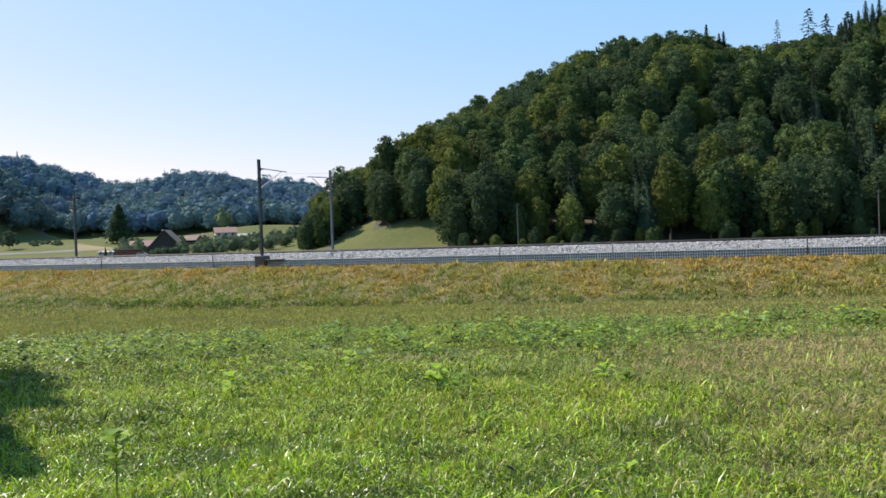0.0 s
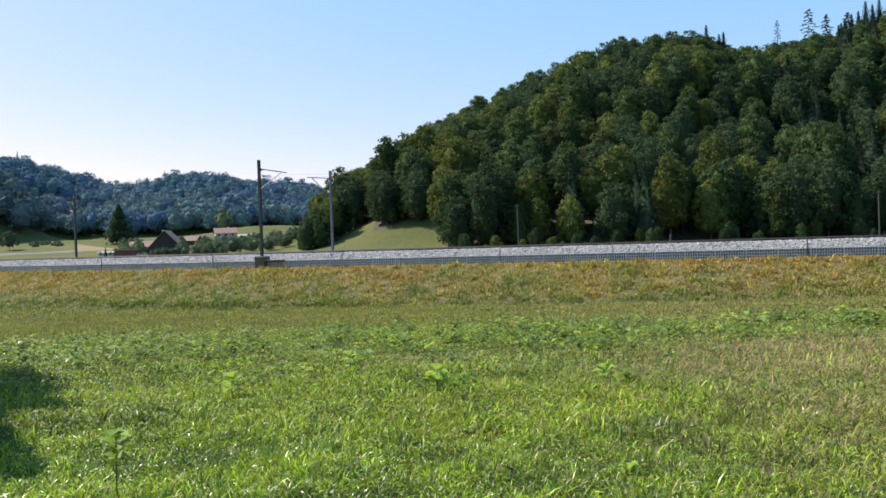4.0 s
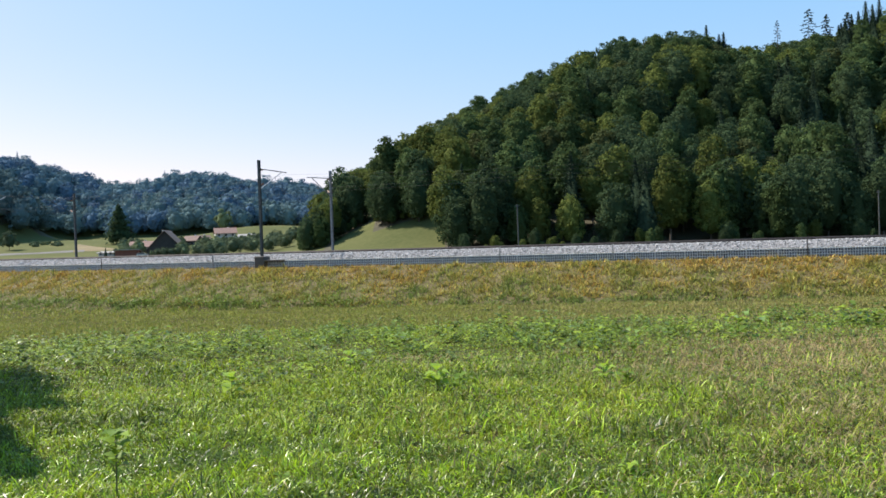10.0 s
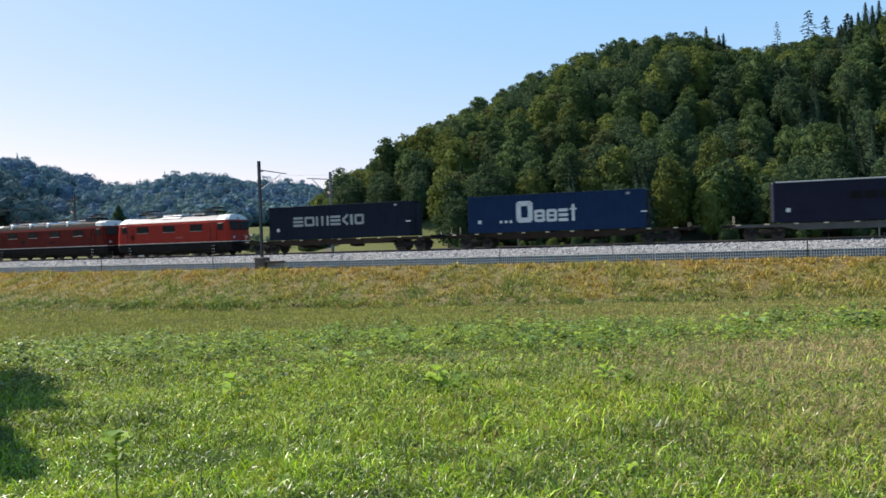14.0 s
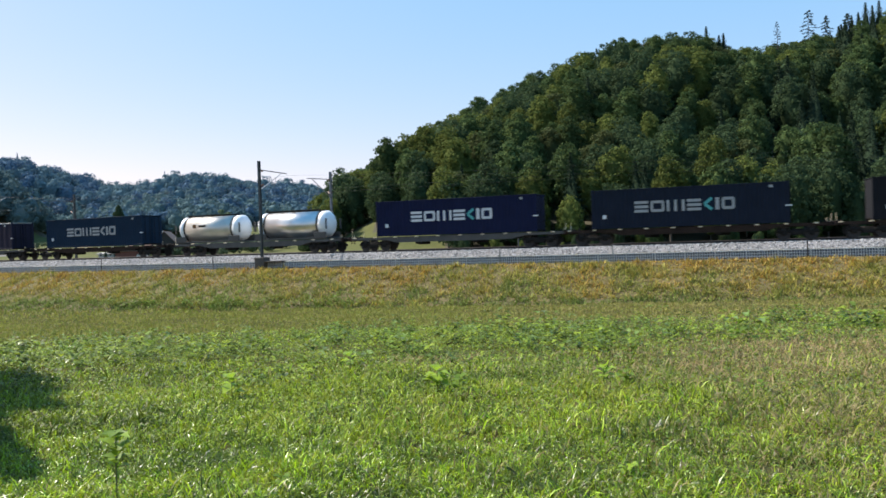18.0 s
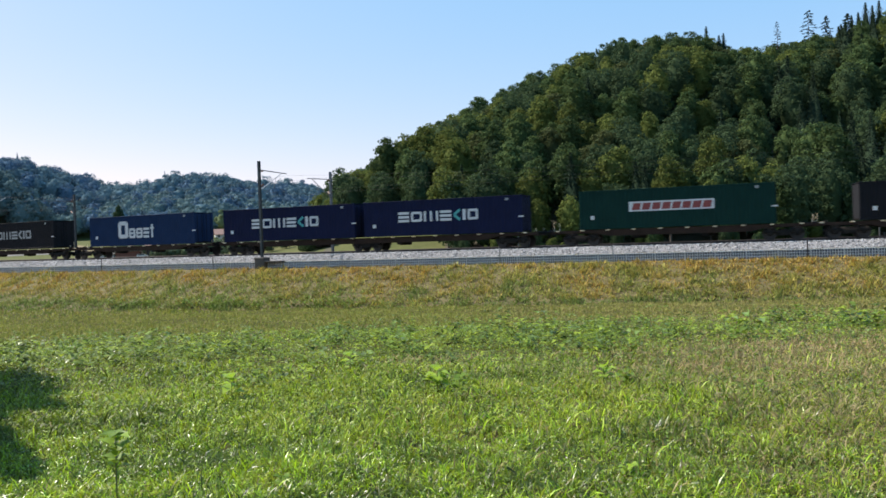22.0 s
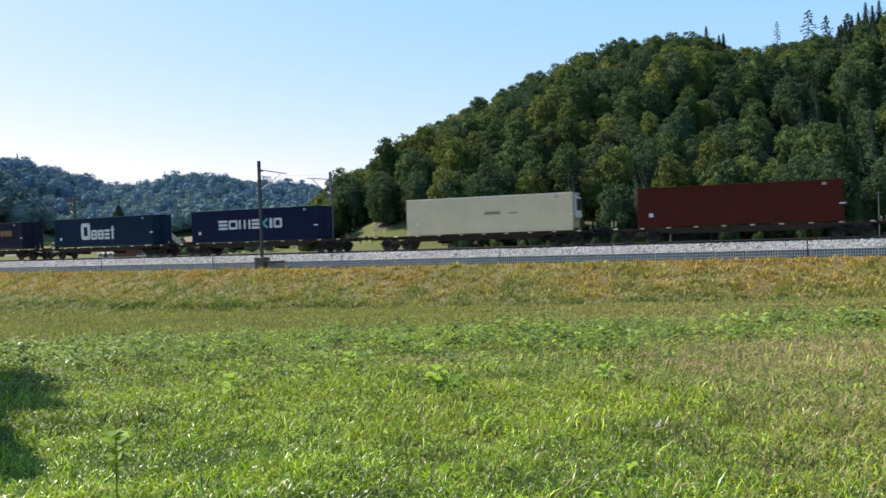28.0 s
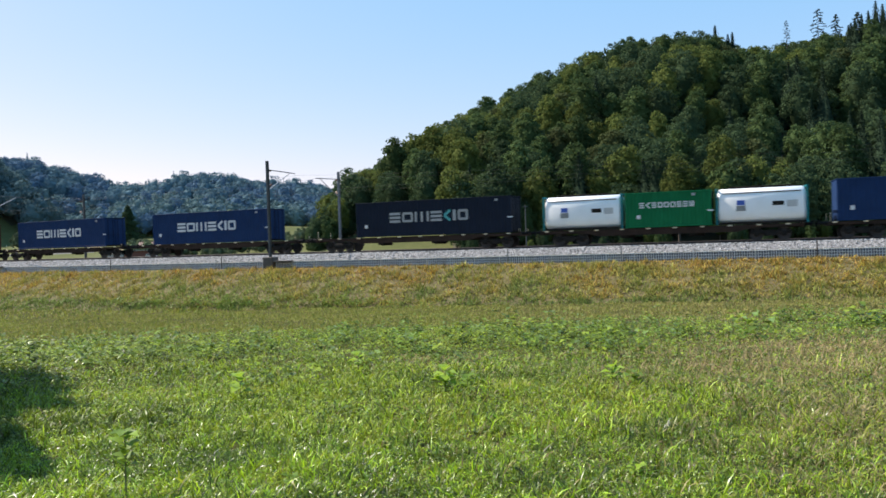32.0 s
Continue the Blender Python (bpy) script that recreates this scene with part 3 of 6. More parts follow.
def container(length, height, pm, label, name="container", ribs=0.30, depth=0.03, frame=None, roofm=None, W=1.27, deck=0.02):
    """A box on its wagon; x ahead, y towards the meadow, its floor at z = 0."""
    co = thing(name, label, "container", "containers on the train")
    h, fr = length / 2, frame or pm
    for out in (-1, 1):
        bm = BM()
        ribbed_side(bm, -h + 0.12, h - 0.12, out * (W - 0.012), 0.17, height - 0.12, ribs, depth, out)
        part("side_wall", bm, pm, co, recalc=False)
    bm = BM()
    box(bm, h - 0.05, 0, height / 2, 0.06, 2 * W - 0.2, height - 0.26)
    part("front_wall", bm, pm, co)
    bm = BM()
    box(bm, 0, 0, height - 0.05, 2 * h - 0.1, 2 * W - 0.1, 0.05, 0.01)
    part("roof", bm, roofm or pm, co)
    bm = BM()
    box(bm, 0, 0, 0.12, 2 * h - 0.1, 2 * W - 0.12, 0.12)
    part("floor", bm, M_under, co)
    for x in (-h + 0.07, h - 0.07):
        for y in (-W + 0.075, W - 0.075):
            bm = BM()
            box(bm, x, y, height / 2, 0.14, 0.15, height - 0.2, 0.015)
            for z in (0.06, height - 0.06):
                box(bm, x, y, z, 0.17, 0.16, 0.12, 0.01)
            part("corner_post", bm, fr, co)
    for y in (-W + 0.05, W - 0.05):
        for z, nm in ((0.09, "bottom_rail"), (height - 0.07, "top_rail")):
            bm = BM()
            box(bm, 0, y, z, 2 * h - 0.3, 0.1, 0.15 if z < 1 else 0.1, 0.01)
            part(nm, bm, roofm if (roofm and z > 1) else fr, co)
    for y in (-0.59, 0.59):
        bm = BM()
        box(bm, -h + 0.04, y, height / 2, 0.06, 1.12, height - 0.3, 0.015)
        for z in (0.8, 1.5, 2.2):
            box(bm, -h, y, z, 0.03, 1.0, 0.1)
        d = part("door", bm, pm, co)
        bm = BM()
        for q in (-0.3, 0.3):
            rod(bm, (-h - 0.045, y + q, 0.12), (-h - 0.045, y + q, height - 0.12), 0.022, 6)
            box(bm, -h - 0.05, y + q, 1.15, 0.03, 0.3, 0.04)
        part("locking_bar", bm, M_skirt, d)
    bm = BM()
    box(bm, h - 0.95, W + 0.004, height * 0.30, 0.28, 0.012, 0.28)
    part("placard", bm, M_sign, co, "small white placard")
    bm = BM()
    box(bm, -h + 1.2, W + 0.004, height - 0.30, 0.26, 0.012, 0.18)
    part("placard", bm, M_signdull, co)
    bm = BM()
    box(bm, -h + 0.07, W + 0.006, height * 0.42, 0.42, 0.012, 0.10)
    part("lettering_bar", bm, M_sign, co)
    return co


def blocks(co, x_from, z, sizes, gap, material, y=1.276, special=None, name="sign_block", slant=0.0):
    """A row of plain blocks that stands for a painted sign, from its start backwards."""
    x = x_from
    for i, (w, h) in enumerate(sizes):
        bm = BM()
        for v in box(bm, x - w / 2, y, z + h / 2, w, 0.012, h):
            v.co.x -= slant * (v.co.z - z)
        part(name, bm, special[1] if special and i == special[0] else material, co)
        x -= w + gap


def shapes(co, x_from, z, row, gap, material, y=1.276, special=None, slant=0.0):
    """A row of plain painted shapes (bars, rings, posts, wedges) that stands for a sign, from its start backwards."""
    x = x_from
    for i, (kind, w, h) in enumerate(row):
        bm = BM()
        t = min(0.23 * h, 0.30 * w) if kind != "post" else w

        def bar(cx, cz, sx, sz, turn=0):
            box(bm, 0, 0, 0, sx, 0.012, sz, 0, pose(x - w / 2 + cx, y, z + h / 2 + cz, 0, turn, 0))

        if kind == "bars":
            for q in (-1, 0, 1):
                bar(0, q * (h - t) / 2, w, t * 1.05)
        elif kind == "posts":
            for q in (-1, 0, 1):
                bar(q * (w - t) / 2, 0, t, h)
        elif kind in ("ring", "split"):
            for q in (-1, 1):
                bar(q * (w - t) / 2, 0, t, h - 0.16 * h)
                bar(0, q * (h - t) / 2, w - 0.16 * h, t)
            if kind == "split":
                bar(0, 0, w - t, t * 0.8)
        elif kind == "wedge":
            for q in (-1, 1):
                bar(0, q * h * 0.24, w * 1.05, t * 1.1, q * 38)
        elif kind == "cross":
            bar(0, 0, t * 1.3, h)
            bar(0, h * 0.22, w, t * 0.8)
        else:
            bar(0, 0, w, h)
        for v in bm.verts:
            v.co.x -= slant * (v.co.z - z)
        part("sign_shape", bm, special[1] if special and i == special[0] else material, co)
        x -= w + gap


def sign_seven(co, teal, start=3.9, z=1.12, m=None):
    """Seven blocks of a wide sign, the fifth in teal on the newer boxes."""
    shapes(co, start, z, [("bars", 0.98, 0.82), ("ring", 0.98, 0.82), ("posts", 1.25, 0.82), ("bars", 0.98, 0.82), ("wedge", 0.62, 0.86), ("post", 0.26, 0.86), ("ring", 0.88, 0.86)], 0.17, m or M_sign, special=(4, M_teal) if teal else None)


def sign_five(co, start=2.9, dots=False):
    if dots:
        blocks(co, start + 1.35, 0.72, [(0.2, 0.2)] * 3, 0.2, M_sign)
    shapes(co, start, 0.72, [("ring", 1.30, 1.65), ("split", 0.82, 0.95), ("split", 0.82, 0.95), ("bars", 0.72, 0.95), ("cross", 0.55, 1.25)], 0.13, M_sign)


def tank(length, m_vessel, label, frame_m, R=1.16, white=False):
    """A tank in a frame, with cladding bands, walkway and end frames."""
    ta = thing("tank_container", label, "tank container", "containers on the train")
    h = length / 2
    zc = 1.30
    prof = [(h - 0.05, 0.25), (h - 0.12, 0.62), (h - 0.28, 0.92), (h - 0.55, R), (-h + 0.55, R), (-h + 0.28, 0.92), (-h + 0.12, 0.62), (-h + 0.05, 0.25)]
    if white:
        R = 1.27
        prof = [(h - 0.10, 0.5), (h - 0.12, 0.95), (h - 0.18, 1.16), (h - 0.32, R), (-h + 0.32, R), (-h + 0.18, 1.16), (-h + 0.12, 0.95), (-h + 0.10, 0.5)]
    bm = BM()
    sq = 3.4 if white else 2.0
    ring = [(math.copysign(abs(math.cos(a)) ** (2 / sq), math.cos(a)), math.copysign(abs(math.sin(a)) ** (2 / sq), math.sin(a))) for a in np.linspace(0, 2 * math.pi, 40, endpoint=False)]
    if white:
        ringed(bm, [[(x, c * r * 0.98, zc + s * r) for c, s in ring] for x, r in prof])
    else:
        ringed(bm, [[(x, c * R, zc + s * R) for c, s in ring] for x in (h - 1.05, -h + 1.05)])
    part("vessel", bm, m_vessel, ta, shade=True)
    for e in (-1, 1) if not white else ():
        bm = BM()
        ringed(bm, [[(e * x, c * r, zc + s * r) for c, s in ring] for x, r in prof[:4] + [(h - 1.04, R)]])
        part("end_dome", bm, M_whitetank, ta, "white domed end", shade=True)
    for e in (-1, 1):
        bm = BM()
        for y in (-1.18, 1.18):
            box(bm, e * (h - 0.06), y, 1.3, 0.12, 0.12, 2.56 if white else 0.9, 0.01)
            if not white:
                box(bm, e * (h - 0.7), y, 0.35, 1.2, 0.12, 0.5, 0.02)
        for z in (0.06, 2.54) if white else (0.06,):
            box(bm, e * (h - 0.06), 0, z, 0.12, 2.36, 0.12, 0.01)
        part("end_frame", bm, frame_m, ta)
        if not white:
            bm = BM()
            ringed(bm, [[(e * (h - 1.05) + q, c * (R + 0.02), zc + s * (R + 0.02)) for c, s in ring] for q in (-0.08, 0.08)])
            part("cladding_band", bm, M_under, ta, "dark cladding band")
    bm = BM()
    for y in (-1.15, 1.15):
        box(bm, 0, y, 0.09, length - 0.2, 0.1, 0.16, 0.01)
    part("base_frame", bm, M_under if white else frame_m, ta)
    if white:
        bm = BM()
        box(bm, 0, 1.14, zc + 0.92, length - 0.9, 0.06, 0.06)
        part("seam_strip", bm, M_under, ta)
    bm = BM()
    box(bm, 0, 0, zc + R + 0.06, length - 1.6, 0.5, 0.05)
    for x in np.linspace(-h + 1.2, h - 1.2, 5):
        box(bm, x, 0, zc + R + 0.02, 0.06, 0.9, 0.06)
    rod(bm, (-h + 1.0, 0.55, zc + R + 0.1), (h - 1.0, 0.55, zc + R + 0.1), 0.03, 6)
    rod(bm, (0.2, 0, zc + R), (0.2, 0, zc + R + 0.16), 0.3, 16)
    part("walkway", bm, M_under, ta)
    return ta


LOAD = []      # (thing, place of its middle in the train, height of its floor)


def load(ob, s_left, length, z=1.17):
    LOAD.append((ob, s_left - length / 2, z))


L45, H45 = 13.716, 2.9
SEVEN = [(171.4, P_slate, False, "slate grey 45-foot container with a pale block sign"), (111.1, P_petrol, False, "dark blue 45-foot container with a dull white block sign"),
         (71.9, P_navy, True, "navy blue 45-foot container with a white and teal block sign"), (54.0, P_slate, True, "slate blue 45-foot container with a white and teal block sign"),
         (35.2, P_black, False, "charcoal 45-foot container with a pale block sign"), (-0.8, P_navy, True, "navy 45-foot container with a white and teal sign"),
         (-15.35, P_navy, True, "navy blue 45-foot container close behind its neighbour"), (-128.9, P_navy, True, "navy blue container with a white and teal block sign"),
         (-190.2, P_royal, False, "royal blue 45-foot container with a white block sign"), (-210.3, P_royal, False, "royal blue 45-foot container with a greyed white sign"),
         (-233.0, P_slate, True, "slate grey container with a white and teal block sign"), (-269.6, P_royal, False, "royal blue 45-foot container")]
for s, pm, teal, lab in SEVEN:
    co = container(L45, H45, pm, lab)
    sign_seven(co, teal, 4.3 if s == 171.4 else 3.7, m=M_signdull if pm in (P_slate, P_petrol, P_black) else M_sign)
    load(co, s, L45)
for s, pm, dots, lab in ((152.6, P_blue, True, "blue 45-foot container with a tall white block sign"), (16.2, P_blue, False, "blue 45-foot container with a tall white sign"), (-110.4, P_petrol, False, "petrol blue 45-foot container with a tall grey sign")):
    co = container(L45, H45, pm, lab)
    sign_five(co, dots=dots)
    load(co, s, L45)
co = container(L45, H45, P_violet, "dark curtain-sided container with a faded sign and pale roof edge", ribs=0.9, depth=0.015, roofm=M_pale)
blocks(co, 2.0, 1.5, [(0.75, 0.5), (0.75, 0.5), (0.9, 0.5), (0.75, 0.5), (0.5, 0.4), (0.5, 0.4)], 0.15, M_skirt)
load(co, 130.2, L45)
co = container(L45, H45, P_green, "dark green 45-foot container with a white sign board")
blocks(co, 3.2, 1.22, [(6.0, 0.72)], 0, M_sign, name="sign_board")
blocks(co, 3.0, 1.32, [(0.58, 0.50)] * 8, 0.13, M_signred, y=1.286, slant=0.25)
load(co, -33.5, L45)
co = container(L45, 2.62, P_black, "charcoal 45-foot container with a two-line sign")
shapes(co, 3.1, 1.62, [("wedge", 0.5, 0.42), ("ring", 0.52, 0.42), ("posts", 0.52, 0.42)], 0.08, M_sign)
shapes(co, 1.7, 1.08, [(k, 0.2 if k == "post" else 0.55, 0.55) for k in ("ring", "post", "split", "cross", "split", "posts")], 0.09, M_sign)
blocks(co, 0.4, 1.75, [(2.0, 0.24)], 0.1, M_orange, slant=0.5)
load(co, -52.4, L45)
co = container(L45, H45, P_violet, "dark violet 45-foot container with an orange sign and white emblem")
blocks(co, 3.3, 1.45, [(0.55, 0.58)] * 13, 0.11, M_orange)
bm = BM()
for cx, cz, ln, turn in ((5.15, 1.42, 0.75, -38), (4.62, 1.42, 0.75, 38), (5.05, 1.22, 0.5, -38), (4.72, 1.22, 0.5, 38), (5.4, 1.08, 0.7, -10), (4.5, 1.08, 0.7, 10)):
    box(bm, 0, 0, 0, ln, 0.012, 0.075, 0, pose(cx, 1.276, cz, 0, -turn, 0))
part("emblem", bm, M_sign, co, "white peaked emblem of plain bars")
load(co, -91.6, L45)
co = container(L45, H45, P_cream, "cream refrigerated container with rust-stained lower edge", ribs=0.5, depth=0.006, roofm=M_line)
number_bar(co, -0.5, 1.276, 1.55, 1.3, 0.22, M_amber)
number_bar(co, -2.2, 1.276, 1.5, 0.7, 0.10, M_amber)
bm = BM()
box(bm, -6.9, -0.2, 1.75, 0.3, 1.9, 1.6, 0.05)
unit = part("cooling_unit", bm, M_pale, co)
bm = BM()
box(bm, -7.06, -0.2, 1.95, 0.03, 1.5, 0.9, 0.01)
part("grille", bm, M_glass, unit, "dark cooling grille")
load(co, -151.1, L45)
co = container(L45, H45, P_oxide, "oxide red 45-foot container without lettering")
load(co, -169.6, L45)
for s, pm, sg, ln, lab in ((-69.9, P_curtain, M_amber, 7.82, "faded teal curtain-sided swap body with an ochre sign"), (-78.3, P_curtain_blue, M_sign, 8.0, "blue curtain-sided swap body with a white sign")):
    co = container(ln, 2.85, pm, lab, "swap_body", 0.6, 0.02, roofm=M_pale, frame=M_skirt)
    shapes(co, 2.55, 1.72, [("ring", 0.55, 0.58), ("bars", 0.52, 0.58)], 0.12, sg, slant=-0.2)
    shapes(co, 0.85, 1.72, [("posts", 0.78, 0.58), ("ring", 0.60, 0.58), ("ring", 0.60, 0.58), ("split", 0.60, 0.58), ("ring", 0.55, 0.58)], 0.09, sg, slant=-0.2)
    if sg == M_amber:
        blocks(co, 2.6, 1.35, [(5.4, 0.18)], 0, sg)
    else:
        blocks(co, 3.6, 0.30, [(7.1, 0.32)], 0, M_pale, name="side_board")
    load(co, s, ln)
ta = tank(7.6, M_tankdull, "dull cream tank container with dark bands", M_wagon_grey)
number_bar(ta, 0.6, 1.165, 1.55, 0.9, 0.2, M_skirt)
number_bar(ta, 1.5, 1.165, 1.55, 0.4, 0.35, M_orange)
load(ta, 93.4, 7.6)
load(tank(7.6, M_tank, "shiny stainless steel tank container with dark bands", M_wagon_grey), 84.3, 7.6)
for s in (-249.2, -261.8):
    ta = tank(6.06, M_whitetank, "white clad tank container in a teal frame", P_frameteal, white=True)
    number_bar(ta, 1.35, 1.252, 1.52, 0.52, 0.34, M_signblue)
    number_bar(ta, 1.35, 1.252, 1.12, 0.62, 0.38, M_cab)
    number_bar(ta, -1.1, 1.252, 1.4, 0.75, 0.3, M_under)
    number_bar(ta, -2.0, 1.252, 1.35, 0.7, 0.45, M_pale)
    load(ta, s, 6.06)
co = container(6.06, 2.59, P_brightgreen, "bright green 20-foot corrugated container with a white block sign", ribs=0.28, depth=0.045)
shapes(co, 2.0, 1.42, [(k, 0.35, 0.40) for k in ("bars", "wedge", "bars", "ring", "ring", "ring", "bars", "bars", "posts")], 0.09, M_sign)
load(co, -255.45, 6.06)

WAGONS = [165.0, 145.0, 123.7, 104.1, 84.4, 65.2, 46.9, 28.3, 9.7, "long", -40.6, -58.9, -78.4, -98.2, -116.9, -136.4, -157.0, -176.8, -196.9, -217.7, -238.2, -258.3, -278.3]
COUPLED = []
grey_ones = (84.4, 65.2, 123.7)
for s in WAGONS:
    src = W_long if s == "long" else (W_grey if s in grey_ones else W_brown)
    COUPLED.append((copy_thing(src, pose(0, 0, 0)), -15.3 if s == "long" else s, 12.9 if s == "long" else 7.1))
for src in (W_brown, W_grey, W_long):
    for o in (*src.children_recursive, src):
        bpy.data.objects.remove(o)


def rolls(ob, s_mid, half, z=0.0):
    """The run of one vehicle along the line, from the clip's start to its end."""
    rows = []
    for k in range(33):
        t = k * 1.0
        s = s_mid + 22.1 * (t - 20) - 0.01312 * (t - 20) ** 2
        a, b = on_line(s + half), on_line(s - half)
        d, c = a - b, (a + b) / 2
        rows.append((t, pose(*(float(v) for v in c), 0, -math.degrees(math.atan2(d[2], math.hypot(d[0], d[1]))), math.degrees(math.atan2(d[1], d[0]))) @ pose(0, 0, z)))
    walk(ob, rows)


# ---- wall of wire baskets under the ballast ----
def gabion(seed):
    rnd = random.Random(seed)
    ga = thing("wire_basket", "low wire basket filled with dark grey stones at the embankment's edge", "gabion", "wire baskets along the line")
    V, T = [], []
    for i in range(12):
        for j in range(4):
            c = Vector((-0.92 + 0.167 * i + rnd.uniform(-0.03, 0.03), 0.16 + rnd.uniform(-0.03, 0.02), 0.08 + 0.15 * j + rnd.uniform(-0.02, 0.02)))
            b = len(V)
            for d in ((1, 0, 0), (-1, 0, 0), (0, 1, 0), (0, -1, 0), (0, 0, 1), (0, 0, -1), (0.7, 0.7, 0.5), (-0.7, 0.7, -0.4)):
                V.append(c + Vector(d) * rnd.uniform(0.07, 0.11))
            for f in ((0, 6, 4), (6, 2, 4), (2, 1, 4), (1, 3, 4), (3, 0, 4), (6, 0, 5), (2, 6, 5), (2, 7, 1), (1, 7, 5), (7, 2, 5), (3, 1, 5), (0, 3, 5)):
                T.append([b + q for q in f])
    st = new("stone_fill", np_mesh("stone_fill", [tuple(v) for v in V], T, [M_gabion_stone]))
    st.parent = ga
    tagged(st, kind="stuff")
    bm = BM()
    box(bm, 0, 0.0, 0.3, 1.96, 0.2, 0.58)
    part("core", bm, M_gabion_stone, ga)
    bm = BM()
    for x in np.arange(-0.98, 0.99, 0.1633):
        box(bm, x, 0.29, 0.31, 0.038, 0.016, 0.62)
    for z in (0.02, 0.21, 0.40, 0.60):
        box(bm, 0, 0.302, z, 1.98, 0.016, 0.036)
    box(bm, 0, 0.2, 0.615, 1.98, 0.2, 0.014)
    part("wire_mesh", bm, M_wire, ga)
    return ga


gabs = [gabion(k) for k in range(3)]
for q in range(66):
    m = heading(-18.0 + 2.0 * q) @ pose(0, 3.05, -1.26)
    if q < 3:
        gabs[q].matrix_basis = m
    else:
        copy_thing(gabs[random.Random(q).randrange(3)], m)


def marker_post(s, pale):
    """A thin stake before the wire baskets, with a small cap."""
    po = thing("marker_post", "thin pale steel stake beside the wire baskets" if pale else "thin dark steel stake beside the wire baskets", "post", "stakes along the line", m=heading(s) @ pose(0, 3.47, -1.4))
    bm = BM()
    box(bm, 0, 0, 0.62, 0.07, 0.05, 1.45, 0.008)
    part("stake", bm, M_cab if pale else M_rail, po)
    bm = BM()
    box(bm, 0, 0, 1.37, 0.11, 0.09, 0.06, 0.01)
    part("cap", bm, M_cab if pale else M_rail, po)


for s_post, pale in ((56.3, False), (42.8, False), (16.3, True), (7.9, True), (-4.8, False)):
    marker_post(s_post, pale)


def ballast_stones():
    """Loose stones over the bed's shoulder and between the sleepers."""
    rng = np.random.default_rng(5)
    n = 24000
    s = rng.uniform(-20, 112, n)
    o = np.where(rng.random(n) < 0.75, rng.uniform(1.2, 3.0, n), rng.uniform(-6, 1.5, n))
    P = on_line(s, o)
    P[:, 2] += np.where(o > 2.0, -0.17 - (o - 2.0) * 0.505, -0.17) + 0.01
    r = rng.uniform(0.034, 0.085, n)
    base = np.array([(1, 0, 0), (-1, 0, 0), (0, 1, 0), (0, -1, 0), (0, 0, 1), (0, 0, -0.6)], float)
    V = base[None] * r[:, None, None] * rng.uniform(0.6, 1.3, (n, 6, 1))
    a = rng.uniform(0, 6.28, n)
    c, sn = np.cos(a)[:, None], np.sin(a)[:, None]
    V = np.stack([V[..., 0] * c - V[..., 1] * sn, V[..., 0] * sn + V[..., 1] * c, V[..., 2]], -1) + P[:, None]
    t = np.array([(0, 2, 4), (2, 1, 4), (1, 3, 4), (3, 0, 4), (2, 0, 5), (1, 2, 5), (3, 1, 5), (0, 3, 5)])
    T = (np.arange(n)[:, None, None] * 6 + t[None]).reshape(-1, 3)
    tagged(new("ballast_stones", np_mesh("ballast_stones", V.reshape(-1, 3), T, [M_stone])), "loose light grey track stones", "ballast", kind="stuff")


ballast_stones()


# ---- overhead line ----
def catenary_mast(s, o, height, side, m_mast, footing, label):
    """A steel mast with its bracket arm; side: -1 reaches to the far side, 1 to the meadow's side."""
    ma = thing("catenary_mast", label, "mast", "masts of the overhead line", m=heading(s) @ pose(0, o, 0))
    bm = BM()
    for y in (-0.10, 0.10):
        box(bm, 0, y, height / 2 - 0.4, 0.20, 0.025, height + 0.8, 0.004)
    box(bm, 0, 0, height / 2 - 0.4, 0.02, 0.19, height + 0.8)
    for z in np.arange(1.5, height, 2.2):
        box(bm, 0, 0, z, 0.22, 0.25, 0.06)
    part("post", bm, m_mast, ma)
    bm = BM()
    d = side
    rod(bm, (0, 0, height - 0.75), (0, d * 4.0, height - 0.85), 0.04, 8)
    part("bracket_arm", bm, m_mast, ma)
    bm = BM()
    rod(bm, (0, d * 0.1, height - 2.45), (0, d * 3.2, height - 0.9), 0.035, 8)
    part("brace", bm, M_pale if s < 80 and side < 0 else m_mast, ma, "pale diagonal brace" if s < 80 and side < 0 else "")
    bm = BM()
    for q in (0.25, 0.34, 0.43):
        rod(bm, (0, d * q, height - 0.775 - 0.08 * q), (0, d * (q + 0.04), height - 0.78 - 0.08 * q), 0.09, 10)
        rod(bm, (0, d * (q + 0.05), height - 2.30 + 0.7 * q), (0, d * (q + 0.09), height - 2.27 + 0.7 * q), 0.08, 10)
    part("insulator", bm, M_insulator, ma)
    bm = BM()
    rod(bm, (0, d * 2.0, height - 2.2), (0, d * 3.7, height - 2.35), 0.022, 8)
    rod(bm, (0, d * 2.4, height - 1.25), (0, d * 2.1, height - 2.2), 0.015, 6)
    part("steady_arm", bm, m_mast, ma)
    if footing:
        bm = BM()
        box(bm, 0, 0, -1.0, 1.0, 0.9, 1.5, 0.05)
        part("footing", bm, M_footing, ma, "stained concrete footing")
        bm = BM()
        box(bm, -1.3, 0.2, -0.62, 2.0, 0.5, 0.12, 0.02)
        part("kerb_slab", bm, M_footing, ma)
    return ma


